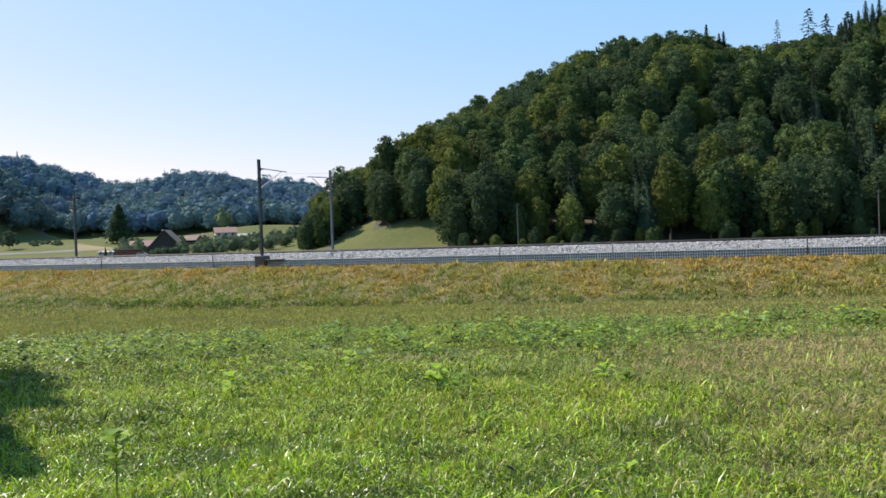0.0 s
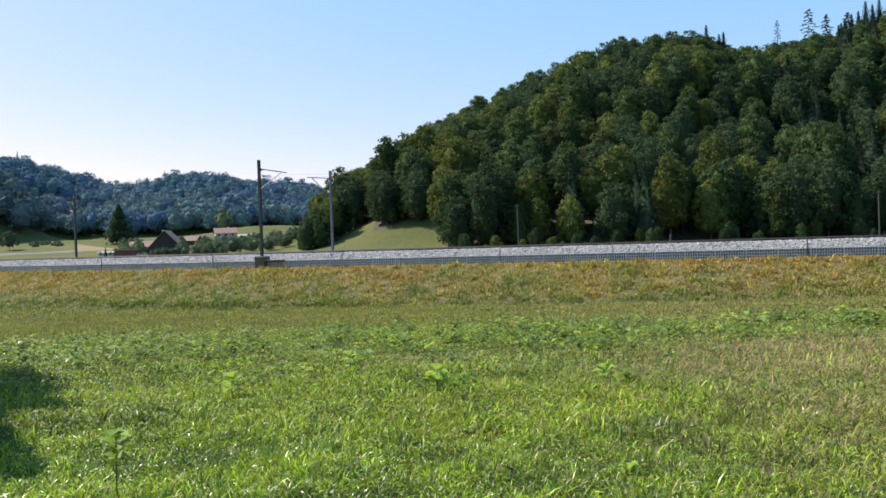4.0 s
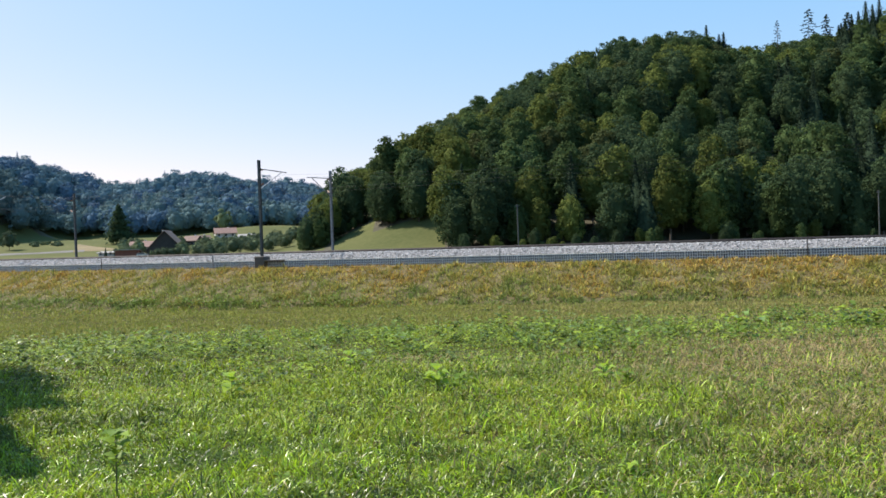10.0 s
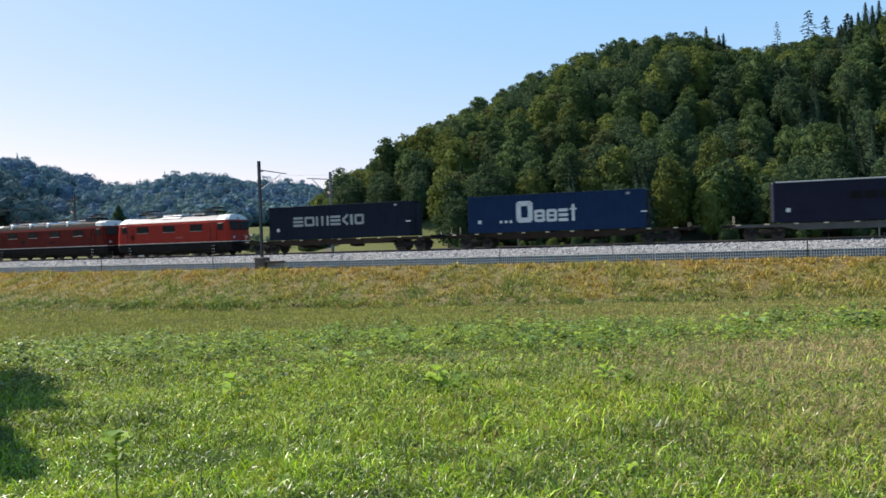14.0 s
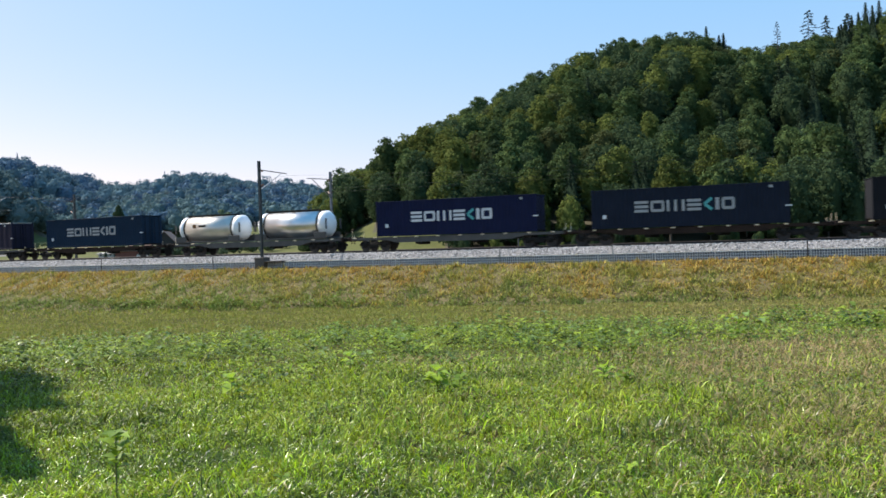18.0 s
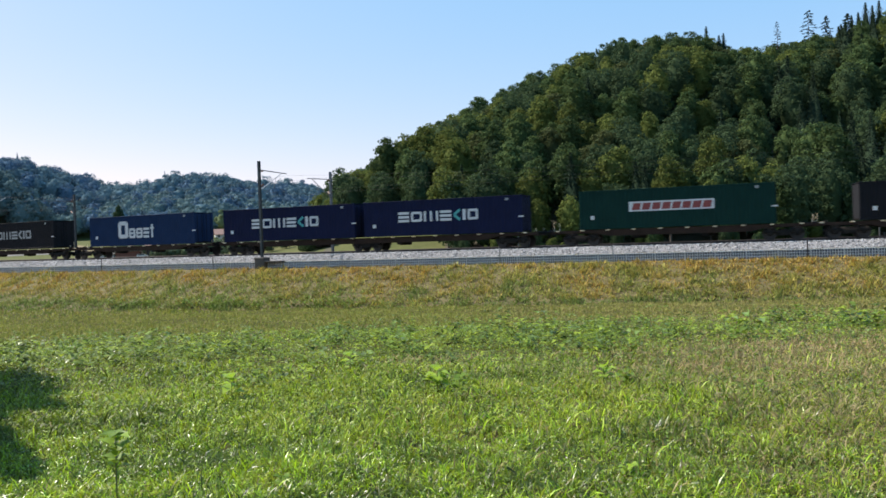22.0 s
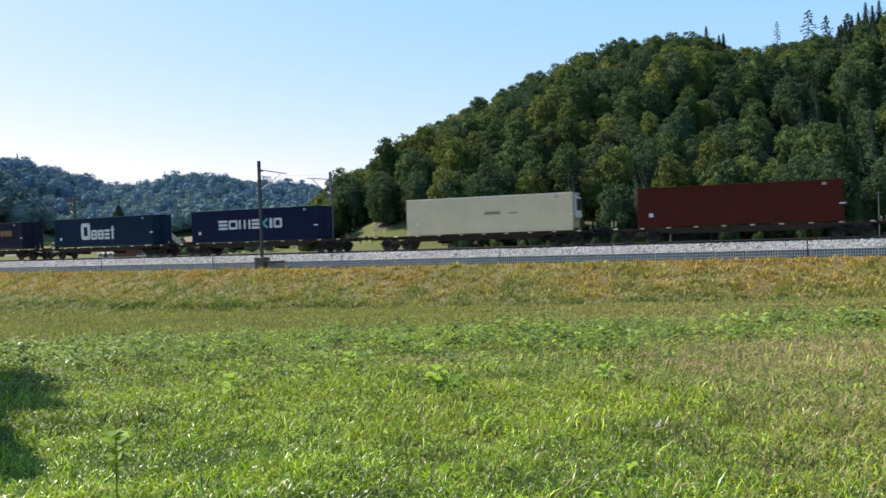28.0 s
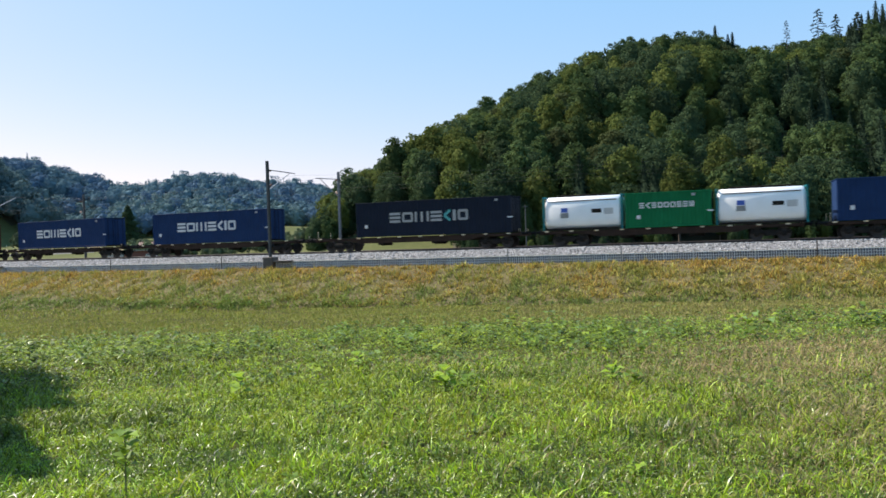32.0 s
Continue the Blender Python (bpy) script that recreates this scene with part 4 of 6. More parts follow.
catenary_mast(37.6, 3.37, 8.0, -1, M_mast, True, "dark grey steel mast with a bracket arm on a concrete footing")
catenary_mast(37.2, -7.4, 7.7, 1, M_mast_light, False, "pale steel mast with a bracket arm behind the tracks")
catenary_mast(74.8, 3.37, 7.8, -1, M_mast, True, "grey steel mast with a bracket arm")
catenary_mast(73.5, -7.4, 7.4, 1, M_mast, False, "dark steel mast standing beyond the tracks")
catenary_mast(-22.0, 3.37, 8.0, -1, M_mast, True, "dark grey steel mast by the line")


def wire_line(name, o, dz, sag, r, label):
    cu = bpy.data.curves.new(name, "CURVE")
    cu.dimensions, cu.bevel_depth, cu.bevel_resolution = "3D", r, 1
    pts = []
    for a, b in ((130, 74), (74, 37), (37, -22), (-22, -80)):
        for k in range(8):
            u = k / 8
            s = a + (b - a) * u
            p = on_line(s, o, dz - sag * 4 * u * (1 - u))
            pts.append((*p, 1))
    sp = cu.splines.new("POLY")
    sp.points.add(len(pts) - 1)
    for q, p in zip(sp.points, pts):
        q.co = p
    cu.materials.append(M_copper)
    tagged(new(name, cu), label, "overhead wire", "overhead wires")


wire_line("contact_wire", 0.1, 5.5, 0.03, 0.006, "thin dark contact wire over the near track")
wire_line("carrying_wire", 0.1, 6.9, 0.8, 0.006, "thin dark sagging carrying wire over the near track")
wire_line("contact_wire", -3.9, 5.5, 0.03, 0.006, "thin dark contact wire over the far track")
wire_line("carrying_wire", -3.9, 6.9, 0.8, 0.006, "thin dark sagging carrying wire over the far track")


def line_pole(x, y, h, label):
    z = land1(x, y)
    p = thing("wooden_pole", label, "pole", m=pose(x, y, z))
    bm = BM()
    rod(bm, (0, 0, -0.3), (0, 0, h), 0.11, 10, 0.08)
    part("post", bm, M_mast, p)
    bm = BM()
    box(bm, 0, 0, h - 0.3, 0.7, 0.1, 0.12)
    part("crossarm", bm, M_mast, p)


line_pole(10.9, 118.0, 9.6, "slim grey line pole before the wood")
line_pole(64.0, 120.0, 9.8, "slim weathered line pole before the wood")

# ---- leaves and grass ----
LEAF = [mat("leaf_green_a", (0.040, 0.067, 0.026), (0.076, 0.115, 0.040), 0.3, 0.85, fine=3, bump=0, island=0.16, through_light=0.34, vary=0.28, spec=0.04),
        mat("leaf_green_b", (0.067, 0.091, 0.024), (0.125, 0.152, 0.040), 0.3, 0.85, fine=3, bump=0, island=0.16, through_light=0.34, vary=0.28, spec=0.04),
        mat("leaf_green_c", (0.029, 0.052, 0.026), (0.058, 0.090, 0.040), 0.3, 0.85, fine=3, bump=0, island=0.16, through_light=0.34, vary=0.25, spec=0.04),
        mat("needle_green", (0.015, 0.027, 0.017), (0.031, 0.049, 0.028), 0.3, 0.9, fine=3, bump=0, island=0.12, through_light=0.05, vary=0.2, spec=0.01),
        mat("leaf_olive", (0.053, 0.068, 0.026), (0.084, 0.102, 0.040), 0.3, 0.85, fine=3, bump=0, island=0.16, through_light=0.34, vary=0.2, spec=0.04)]
# distance haze is mixed into these leaf colours: paler and bluer than the leaves
M_farhaze = [mat("far_leaf_hazed_a", (0.098, 0.164, 0.196), (0.130, 0.207, 0.228), 0.05, 0.9, fine=0.6, bump=0, island=0.05, spec=0.02, through_light=0.15),
             mat("far_leaf_hazed_b", (0.076, 0.132, 0.194), (0.102, 0.169, 0.228), 0.05, 0.9, fine=0.6, bump=0, island=0.05, spec=0.02, through_light=0.15),
             mat("far_leaf_hazed_c", (0.070, 0.118, 0.128), (0.105, 0.160, 0.158), 0.05, 0.9, fine=0.6, bump=0, island=0.08, spec=0.02, through_light=0.15),
             mat("far_leaf_hazed_lit", (0.114, 0.176, 0.180), (0.148, 0.218, 0.208), 0.05, 0.9, fine=0.6, bump=0, island=0.05, spec=0.02, through_light=0.15)]
M_bark = mat("bark", (0.05, 0.042, 0.032), (0.12, 0.10, 0.08), 3, 0.9, fine=12, bump=0.5)


def ico(fine=1):
    bm = BM()
    bmesh.ops.create_icosphere(bm, subdivisions=fine, radius=1.0)
    v = np.array([tuple(x.co) for x in bm.verts])
    f = np.array([[x.index for x in y.verts] for y in bm.faces])
    bm.free()
    return v, f


ICO_V, ICO_F = ico()


def tri_leaves(P, nrm, size, rng, spread=0.55):
    """One bent leaf-spray triangle at each place, facing about along nrm."""
    n = len(P)
    nn = nrm + rng.normal(0, spread, (n, 3))
    nn /= np.linalg.norm(nn, axis=1)[:, None] + 1e-9
    a = np.cross(nn, rng.normal(0, 1, (n, 3)))
    a /= np.linalg.norm(a, axis=1)[:, None] + 1e-9
    b = np.cross(nn, a)
    sz = (size * rng.uniform(0.55, 1.35, n))[:, None]
    V = np.stack([P + a * sz, P - a * sz * 0.55 + b * sz * 0.75, P - a * sz * 0.45 - b * sz * 0.8], 1)
    return V.reshape(-1, 3), np.arange(3 * n).reshape(-1, 3)


def join(sets):
    V, T, off = [], [], 0
    for v, t in sets:
        V.append(v)
        T.append(t + off)
        off += len(v)
    return np.concatenate(V), np.concatenate(T)


def broadleaf(seed, h, r, n, size, low=0.28, lobes=9, spread=0.55):
    """Crown of a broad-leaved tree: uneven lobes of leaf sprays round a dim core."""
    rng = np.random.default_rng(seed)
    sets = []
    zc0, zc1 = h * low, h * 0.86
    for k in range(lobes):
        u = (k + 0.5) / lobes
        z = zc0 + (zc1 - zc0) * u
        w = r * (0.35 + 0.65 * math.sin(math.pi * min(1, 0.25 + 0.72 * u)) ** 0.8)
        a = k * 2.4 + rng.uniform(-0.5, 0.5)
        rr = w * rng.uniform(0.3, 0.62) if k < lobes - 1 else 0
        c = np.array([math.cos(a) * rr, math.sin(a) * rr, z])
        R = np.array([1, 1, 1.2]) * r * rng.uniform(0.42, 0.62)
        if k == lobes - 1:
            c[2] = h - R[2]
        sets.append((ICO_V * R * 0.70 * rng.uniform(0.85, 1.1, (len(ICO_V), 1)) + c, ICO_F))
        m = n // lobes
        d = rng.normal(0, 1, (m, 3))
        d /= np.linalg.norm(d, axis=1)[:, None]
        d[:, 2] = np.where(d[:, 2] < -0.75, -d[:, 2], d[:, 2])
        sets.append(tri_leaves(c + d * R * rng.uniform(0.72, 1.12, (m, 1)), d, size, rng, spread))
    return join(sets)


CORE_V, CORE_F = ico(2)


def puffed(seed, h, r, n, size, low=0.4, puffs=26, spread=0.5):
    """Crown of a forest tree: a dome of many small rounded puffs of leaf sprays round a dim core."""
    rng = np.random.default_rng(seed)
    mid, up = h * (1 + low) / 2, h * (1 - low) / 2
    k = np.arange(puffs) + 0.5
    cz = 1 - 1.72 * (k / puffs) ** 0.9 + rng.uniform(-0.06, 0.06, puffs)
    cz = np.clip(cz, -0.85, 1)
    a = k * 2.39996 + rng.uniform(-0.35, 0.35, puffs)
    fr = np.clip(1 - np.abs(cz) ** 2.5, 0, 1) ** 0.45 * np.where(cz > 0, 1 - 0.22 * cz, 1) * (0.95 + 0.16 * np.sin(a * 2 + seed))
    C = np.stack([np.cos(a) * fr * r * 0.74, np.sin(a) * fr * r * 0.74, mid + cz * up * 0.80], 1)
    rp = r * rng.uniform(0.26, 0.44, puffs)
    sets = [(CORE_V * np.array([r * 0.66, r * 0.66, up * 0.74]) * rng.uniform(0.88, 1.1, (len(CORE_V), 1)) + np.array([0, 0, mid]), CORE_F)]
    i = rng.choice(puffs, n, p=rp * rp / (rp * rp).sum())
    d = rng.normal(0, 1, (n, 3))
    d /= np.linalg.norm(d, axis=1)[:, None]
    out = (C[i] - np.array([0, 0, mid - up * 0.25])) / np.array([r, r, up])
    out /= np.linalg.norm(out, axis=1)[:, None] + 1e-9
    d = d + 0.75 * out
    d /= np.linalg.norm(d, axis=1)[:, None] + 1e-9
    P = C[i] + d * (rp[i] * rng.uniform(0.55, 1.15, n))[:, None] * np.array([1.05, 1.05, 0.85])
    sets.append(tri_leaves(P, d, size, rng, spread))
    return join(sets)


def conifer(seed, h, r, n, size, sparse=False, bulge=1.0):
    """Spruce: drooping tiers of needle sprays round a stem."""
    rng = np.random.default_rng(seed)
    u = rng.random(n) ** (0.8 if not sparse else 1.0)
    tiers = 30
    z = h * (0.10 if not sparse else 0.35) + (h * 1.0 - h * (0.10 if not sparse else 0.35)) * (np.floor(u * tiers) + rng.uniform(0, 0.8, n)) / tiers
    a = rng.uniform(0, 2 * math.pi, n)
    if sparse:
        a = np.round(a / 1.047) * 1.047 + rng.normal(0, 0.12, n) + np.floor(u * tiers) * 0.5
    reach = r * np.clip(1.03 - (z / h) ** bulge, 0, 1) * (0.85 + 0.22 * np.sin(a * 3 + seed) + 0.16 * np.sin(z * 2.1 + a)) + 0.15
    reach = reach * rng.uniform(0.62, 1.22, tiers + 1)[np.minimum(np.floor(u * tiers).astype(int), tiers)]
    q = rng.random(n) ** 0.5
    P = np.stack([np.cos(a) * reach * q, np.sin(a) * reach * q, z - q * reach * (0.28 if not sparse else -0.05)], 1)
    nrm = np.stack([np.cos(a) * 0.9, np.sin(a) * 0.9, np.full(n, 0.55)], 1)
    sets = [tri_leaves(P, nrm, size * (0.28 + 0.95 * (1 - z / h)), rng, 0.45)]
    if not sparse:
        k = 8
        ang = np.arange(k) * 2 * math.pi / k
        cv = np.concatenate([np.stack([np.cos(ang) * r * 0.55, np.sin(ang) * r * 0.55, np.full(k, h * 0.12)], 1), [[0, 0, h * 0.9]]])
        sets.append((cv, np.array([[i, (i + 1) % k, k] for i in range(k)])))
    return join(sets)


def trunk_arrays(h, r, seed, limbs=4):
    rng = np.random.default_rng(seed + 77)
    sets = []

    def limb(a, b, ra, rb, k=6):
        a, b = np.array(a, float), np.array(b, float)
        w = (b - a) / np.linalg.norm(b - a)
        x = np.cross(w, [0.3, 0.9, 0.1])
        x /= np.linalg.norm(x)
        y = np.cross(w, x)
        ang = np.arange(k) * 2 * math.pi / k
        ring = np.cos(ang)[:, None] * x + np.sin(ang)[:, None] * y
        v = np.concatenate([a + ring * ra, b + ring * rb])
        t = []
        for i in range(k):
            j = (i + 1) % k
            t += [[i, j, k + j], [i, k + j, k + i]]
        sets.append((v, np.array(t)))

    limb((0, 0, -0.4), (rng.normal(0, 0.1), rng.normal(0, 0.1), h * 0.5), r, r * 0.6)
    limb((0, 0, h * 0.48), (rng.normal(0, 0.2), rng.normal(0, 0.2), h * 0.93), r * 0.6, r * 0.15)
    for i in range(limbs):
        a = i * 2.4 + rng.uniform(-0.4, 0.4)
        z = h * rng.uniform(0.3, 0.55)
        q = h * rng.uniform(0.16, 0.24)
        limb((0, 0, z), (math.cos(a) * q, math.sin(a) * q, z + q * 0.9), r * 0.35, r * 0.08)
    return join(sets)


KINDS = []      # (crown arrays, trunk arrays, leaf material, base height, is conifer)
for i in range(7):
    hh = 19 + 1.2 * (i % 4)
    KINDS.append((puffed(10 + i, hh, 4.5 + 0.4 * (i % 3), 2500, 0.40, (0.04, 0.20, 0.02, 0.14, 0.24, 0.03, 0.10)[i], 30 + 4 * (i % 4)), trunk_arrays(hh * 0.8, 0.30, i), (0, 1, 2, 0, 4, 2, 1)[i], False))
for i in range(4):
    hh = 22 + 1.5 * i
    KINDS.append((conifer(40 + i, hh, 6.0 + 0.4 * i, 2600, 0.52, bulge=1.0), trunk_arrays(hh * 0.97, 0.3, 20 + i, 0), 3, True))
MESHES = [(np_mesh("crown", k[0][0], k[0][1], [LEAF[k[2]]]), np_mesh("trunk", k[1][0], k[1][1], [M_bark])) for k in KINDS]


def tree(kind, x, y, scale, turn, label, group, name=None, z=None):
    k = KINDS[kind]
    ob = thing(name or ("spruce_tree" if k[3] else "broadleaf_tree"), label, "tree", group)
    ob.matrix_basis = pose(x, y, land1(x, y) if z is None else z, 0, 0, turn) @ Matrix.Scale(scale, 4)
    for nm, me in zip(("crown", "trunk"), MESHES[kind]):
        new(nm, me).parent = ob
    return ob


def woods():
    """The wooded hill: single trees along its foot, the rest as one mass."""
    rng = np.random.default_rng(3)
    gx, gy = np.meshgrid(np.arange(-82, 265, 7.8), np.arange(204, 376, 7.8))
    x, y = gx.ravel() + rng.uniform(-3.1, 3.1, gx.size), gy.ravel() + rng.uniform(-3.1, 3.1, gx.size)
    hollow = (np.sin(x * 0.16 + 1.7 * np.sin(y * 0.06)) * np.sin(y * 0.15 + 1.1 * np.sin(x * 0.07) + 0.6) > 0.80) & (y > 232) & (y < 338)
    ok = wooded(x, y) & (x < 0.60 * y + 12) & (x > -0.28 * y) & ~hollow
    x, y = x[ok], y[ok]
    foot = np.where(x > 0, 207, np.where(x > -22, 251, np.where(x > -34, 266, 244)))
    order = np.argsort(y - foot)
    x, y = x[order], y[order]
    z = land(x, y)
    conif = (np.sin(x * 0.045 + 2.1) * np.cos(y * 0.05 + 0.7) > 0.86) & (y < 295) | ((rng.random(len(x)) < 0.03) & (y < 295)) | ((x > 0.475 * y) & (y > 322) & (rng.random(len(x)) < 0.5)) | ((x > 0.40 * y) & (x < 0.46 * y) & (y > 255) & (y < 300) & (rng.random(len(x)) < 0.6))
    conif &= x > 6
    kind = np.where(conif, 7 + rng.integers(0, 4, len(x)), np.where(rng.random(len(x)) < np.where(x < 15, 0.65, 0.25), np.array([1, 4, 6, 1])[rng.integers(0, 4, len(x))], np.array([0, 2, 3, 5])[rng.integers(0, 4, len(x))]))
    scale = np.where(conif, rng.uniform(0.60, 1.05, len(x)), np.where(y > 310, rng.uniform(0.84, 1.04, len(x)), rng.uniform(0.70, 1.22, len(x))))
    edge = (y - np.where(x > 0, 207, np.where(x > -22, 251, np.where(x > -34, 266, 244))) < 15) & ~conif
    kind = np.where(edge, np.array([0, 2, 5, 6])[kind % 4], kind)
    turn = rng.uniform(0, 360, len(x))
    single = 290
    for i in range(min(single, len(x))):
        con = KINDS[kind[i]][3]
        tree(int(kind[i]), float(x[i]), float(y[i]), float(scale[i]), float(turn[i]), "dark green spruce at the edge of the hillside wood" if con else "leafy green broad-leaved tree at the edge of the hillside wood",
             "trees of the wood's edge", z=float(z[i]) - (1.9 if edge[i] else 0.3))
    sets, mi = [], []
    for i in range(single, len(x)):
        v, t = KINDS[kind[i]][0]
        a = radians(turn[i])
        c, s = math.cos(a) * scale[i], math.sin(a) * scale[i]
        w = np.stack([v[:, 0] * c - v[:, 1] * s + x[i], v[:, 0] * s + v[:, 1] * c + y[i], v[:, 2] * scale[i] + z[i]], 1)
        sets.append((w, t))
        mi.append(np.full(len(t), KINDS[kind[i]][2]))
        tv, tt = KINDS[kind[i]][1]
        sets.append((tv * scale[i] + np.array([x[i], y[i], z[i]]), tt))
        mi.append(np.full(len(tt), 5))
    V, T = join(sets)
    tagged(new("hillside_wood", np_mesh("hillside_wood", V, T, LEAF + [M_bark], np.concatenate(mi))), "dense mixed wood covering the hillside", "forest", kind="stuff")
    return len(x)


woods()


def far_woods():
    """Woods on the hills across the valley, broad round crowns with a few firs; haze is in their colours."""
    rng = np.random.default_rng(8)
    lowb = [puffed(60 + i, 16 + 1.2 * i, 8.2, 700, 0.78, 0.06, 20, 0.06) for i in range(5)]
    lowc = [conifer(70 + i, 21, 4.4, 420, 0.8, bulge=1.5) for i in range(2)]
    sets, mi = [], []
    gx, gy = np.meshgrid(np.arange(-560, 130, 10.5), np.arange(395, 1000, 10.5))
    x, y = gx.ravel() + rng.uniform(-4, 4, gx.size), gy.ravel() + rng.uniform(-4, 4, gx.size)
    ok = wooded(x, y) & (x > -0.60 * y) & (x < -0.08 * y) & (y > 395) & (y < np.where(x < -180, 745, 790))
    x, y = x[ok], y[ok]
    z = land(x, y)
    size = rng.uniform(0.86, 1.12, len(x))
    con = rng.random(len(x)) < 0.015
    for px, py, k in ((-235, 700, 1.15), (-232, 708, 0.95), (-355, 690, 1.1), (-152, 725, 0.9)):
        x, y, z = np.append(x, px), np.append(y, py), np.append(z, land1(px, py))
        size, con = np.append(size, k), np.append(con, True)
    for i in range(len(x)):
        v, t = lowc[rng.integers(2)] if con[i] else lowb[rng.integers(5)]
        a, k = rng.uniform(0, 6.28), size[i]
        c, s = math.cos(a) * k, math.sin(a) * k
        sets.append((np.stack([v[:, 0] * c - v[:, 1] * s + x[i], v[:, 0] * s + v[:, 1] * c + y[i], v[:, 2] * k + z[i]], 1), t))
        # near spur with less haze in its colour, low slope coloured paler as sunlit
        near = y[i] < 545 and x[i] < -170
        low = y[i] < 660 and not near
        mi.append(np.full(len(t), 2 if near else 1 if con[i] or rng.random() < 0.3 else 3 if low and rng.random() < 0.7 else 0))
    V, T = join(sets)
    tagged(new("valley_woods", np_mesh("valley_woods", V, T, M_farhaze, np.concatenate(mi))), "woods on the hills across the valley, tinted blue-green for haze", "forest", kind="stuff")
    return len(x)


far_woods()

# ---- grass ----
GRASS = [mat("grass_green", (0.192, 0.313, 0.010), (0.304, 0.445, 0.018), 0.6, 0.36, fine=6, bump=0, spec=0.55, island=0.9, through_light=0.36),
         mat("grass_deep", (0.062, 0.105, 0.005), (0.126, 0.190, 0.009), 0.6, 0.36, fine=6, bump=0, spec=0.5, island=0.75, through_light=0.38),
         mat("grass_yellow", (0.210, 0.258, 0.021), (0.300, 0.350, 0.033), 0.6, 0.5, fine=6, bump=0, spec=0.25, island=0.55, through_light=0.35),
         mat("grass_straw", (0.225, 0.180, 0.078), (0.340, 0.285, 0.135), 0.6, 0.6, fine=6, bump=0, spec=0.25, island=0.55, through_light=0.4)]
FARGRASS = [mat("meadow_green", (0.196, 0.288, 0.014), (0.310, 0.419, 0.026), 0.6, 0.46, fine=6, bump=0, spec=0.34, island=0.9, through_light=0.3),
            mat("meadow_deep", (0.070, 0.109, 0.008), (0.136, 0.192, 0.015), 0.6, 0.46, fine=6, bump=0, spec=0.32, island=0.7, through_light=0.35)] + GRASS[2:]
CALMGRASS = [mat("distant_meadow_green", (0.176, 0.206, 0.034), (0.246, 0.274, 0.051), 0.3, 0.7, fine=3, bump=0, spec=0.1, island=0.22, through_light=0.3),
             mat("distant_meadow_deep", (0.134, 0.164, 0.027), (0.194, 0.222, 0.041), 0.3, 0.7, fine=3, bump=0, spec=0.1, island=0.22, through_light=0.3),
             mat("distant_meadow_olive", (0.193, 0.209, 0.042), (0.264, 0.270, 0.061), 0.3, 0.7, fine=3, bump=0, spec=0.1, island=0.22, through_light=0.3),
             mat("distant_meadow_dry", (0.226, 0.198, 0.066), (0.297, 0.259, 0.094), 0.3, 0.7, fine=3, bump=0, spec=0.1, island=0.22, through_light=0.3)]
BANKGRASS = [mat("bank_straw", (0.323, 0.236, 0.055), (0.490, 0.367, 0.087), 0.4, 0.7, fine=4, bump=0, spec=0.12, island=0.6, through_light=0.25),
             mat("bank_rust", (0.300, 0.165, 0.042), (0.445, 0.264, 0.072), 0.4, 0.7, fine=4, bump=0, spec=0.12, island=0.6, through_light=0.25),
             mat("bank_olive", (0.211, 0.212, 0.048), (0.348, 0.332, 0.080), 0.4, 0.7, fine=4, bump=0, spec=0.12, island=0.6, through_light=0.25),
             mat("bank_green", (0.128, 0.179, 0.040), (0.217, 0.270, 0.065), 0.4, 0.65, fine=4, bump=0, spec=0.12, island=0.55, through_light=0.25)]


def blades(P, h, w, rng, lean=0.6, two=True):
    """Grass blades: root, knee and tip, each leaning its own way."""
    n = len(P)
    a = rng.uniform(0, 2 * math.pi, n)
    d = np.stack([np.cos(a), np.sin(a), np.zeros(n)], 1)
    b = a + rng.uniform(-0.9, 0.9, n) + math.pi / 2
    side = np.stack([np.cos(b), np.sin(b), np.zeros(n)], 1) * w[:, None]
    ang = (rng.uniform(0.2, 1.0, n) * lean)[:, None]
    hh = h[:, None]
    up = np.array([0, 0, 1.0])
    tip = P + hh * (np.sin(ang) * d + np.cos(ang) * up)
    if not two:
        V = np.stack([P - side, P + side, tip], 1)
        return V.reshape(-1, 3), np.arange(3 * n).reshape(-1, 3)
    twist = side + d * (w * rng.normal(0, 0.5, n))[:, None] + up * (w * rng.normal(0, 0.35, n))[:, None]
    knee = P + hh * 0.5 * (np.sin(ang * 0.5) * d + np.cos(ang * 0.5) * up)
    arch = knee + hh * 0.45 * (np.sin(ang * 1.4) * d + np.cos(ang * 1.4) * up)
    tip = arch + hh * 0.45 * (np.sin(ang * 2.2) * d + np.cos(ang * 2.2) * up)
    V = np.stack([P - side, P + side, knee - side, knee + side, arch - twist * 0.85, arch + twist * 0.85, tip], 1)
    t = np.array([(0, 1, 3), (0, 3, 2), (2, 3, 5), (2, 5, 4), (4, 5, 6)])
    return V.reshape(-1, 3), (np.arange(n)[:, None, None] * 7 + t[None]).reshape(-1, 3)


def value_noise(x, y, seed):
    """Smooth random values on a unit grid, 0 to 1."""
    g = np.random.default_rng(seed).random((64, 64))
    i, j = np.floor(x).astype(int), np.floor(y).astype(int)
    fx, fy = smooth01(x - i), smooth01(y - j)
    i0, i1, j0, j1 = i % 64, (i + 1) % 64, j % 64, (j + 1) % 64
    return (g[i0, j0] * (1 - fx) + g[i1, j0] * fx) * (1 - fy) + (g[i0, j1] * (1 - fx) + g[i1, j1] * fx) * fy


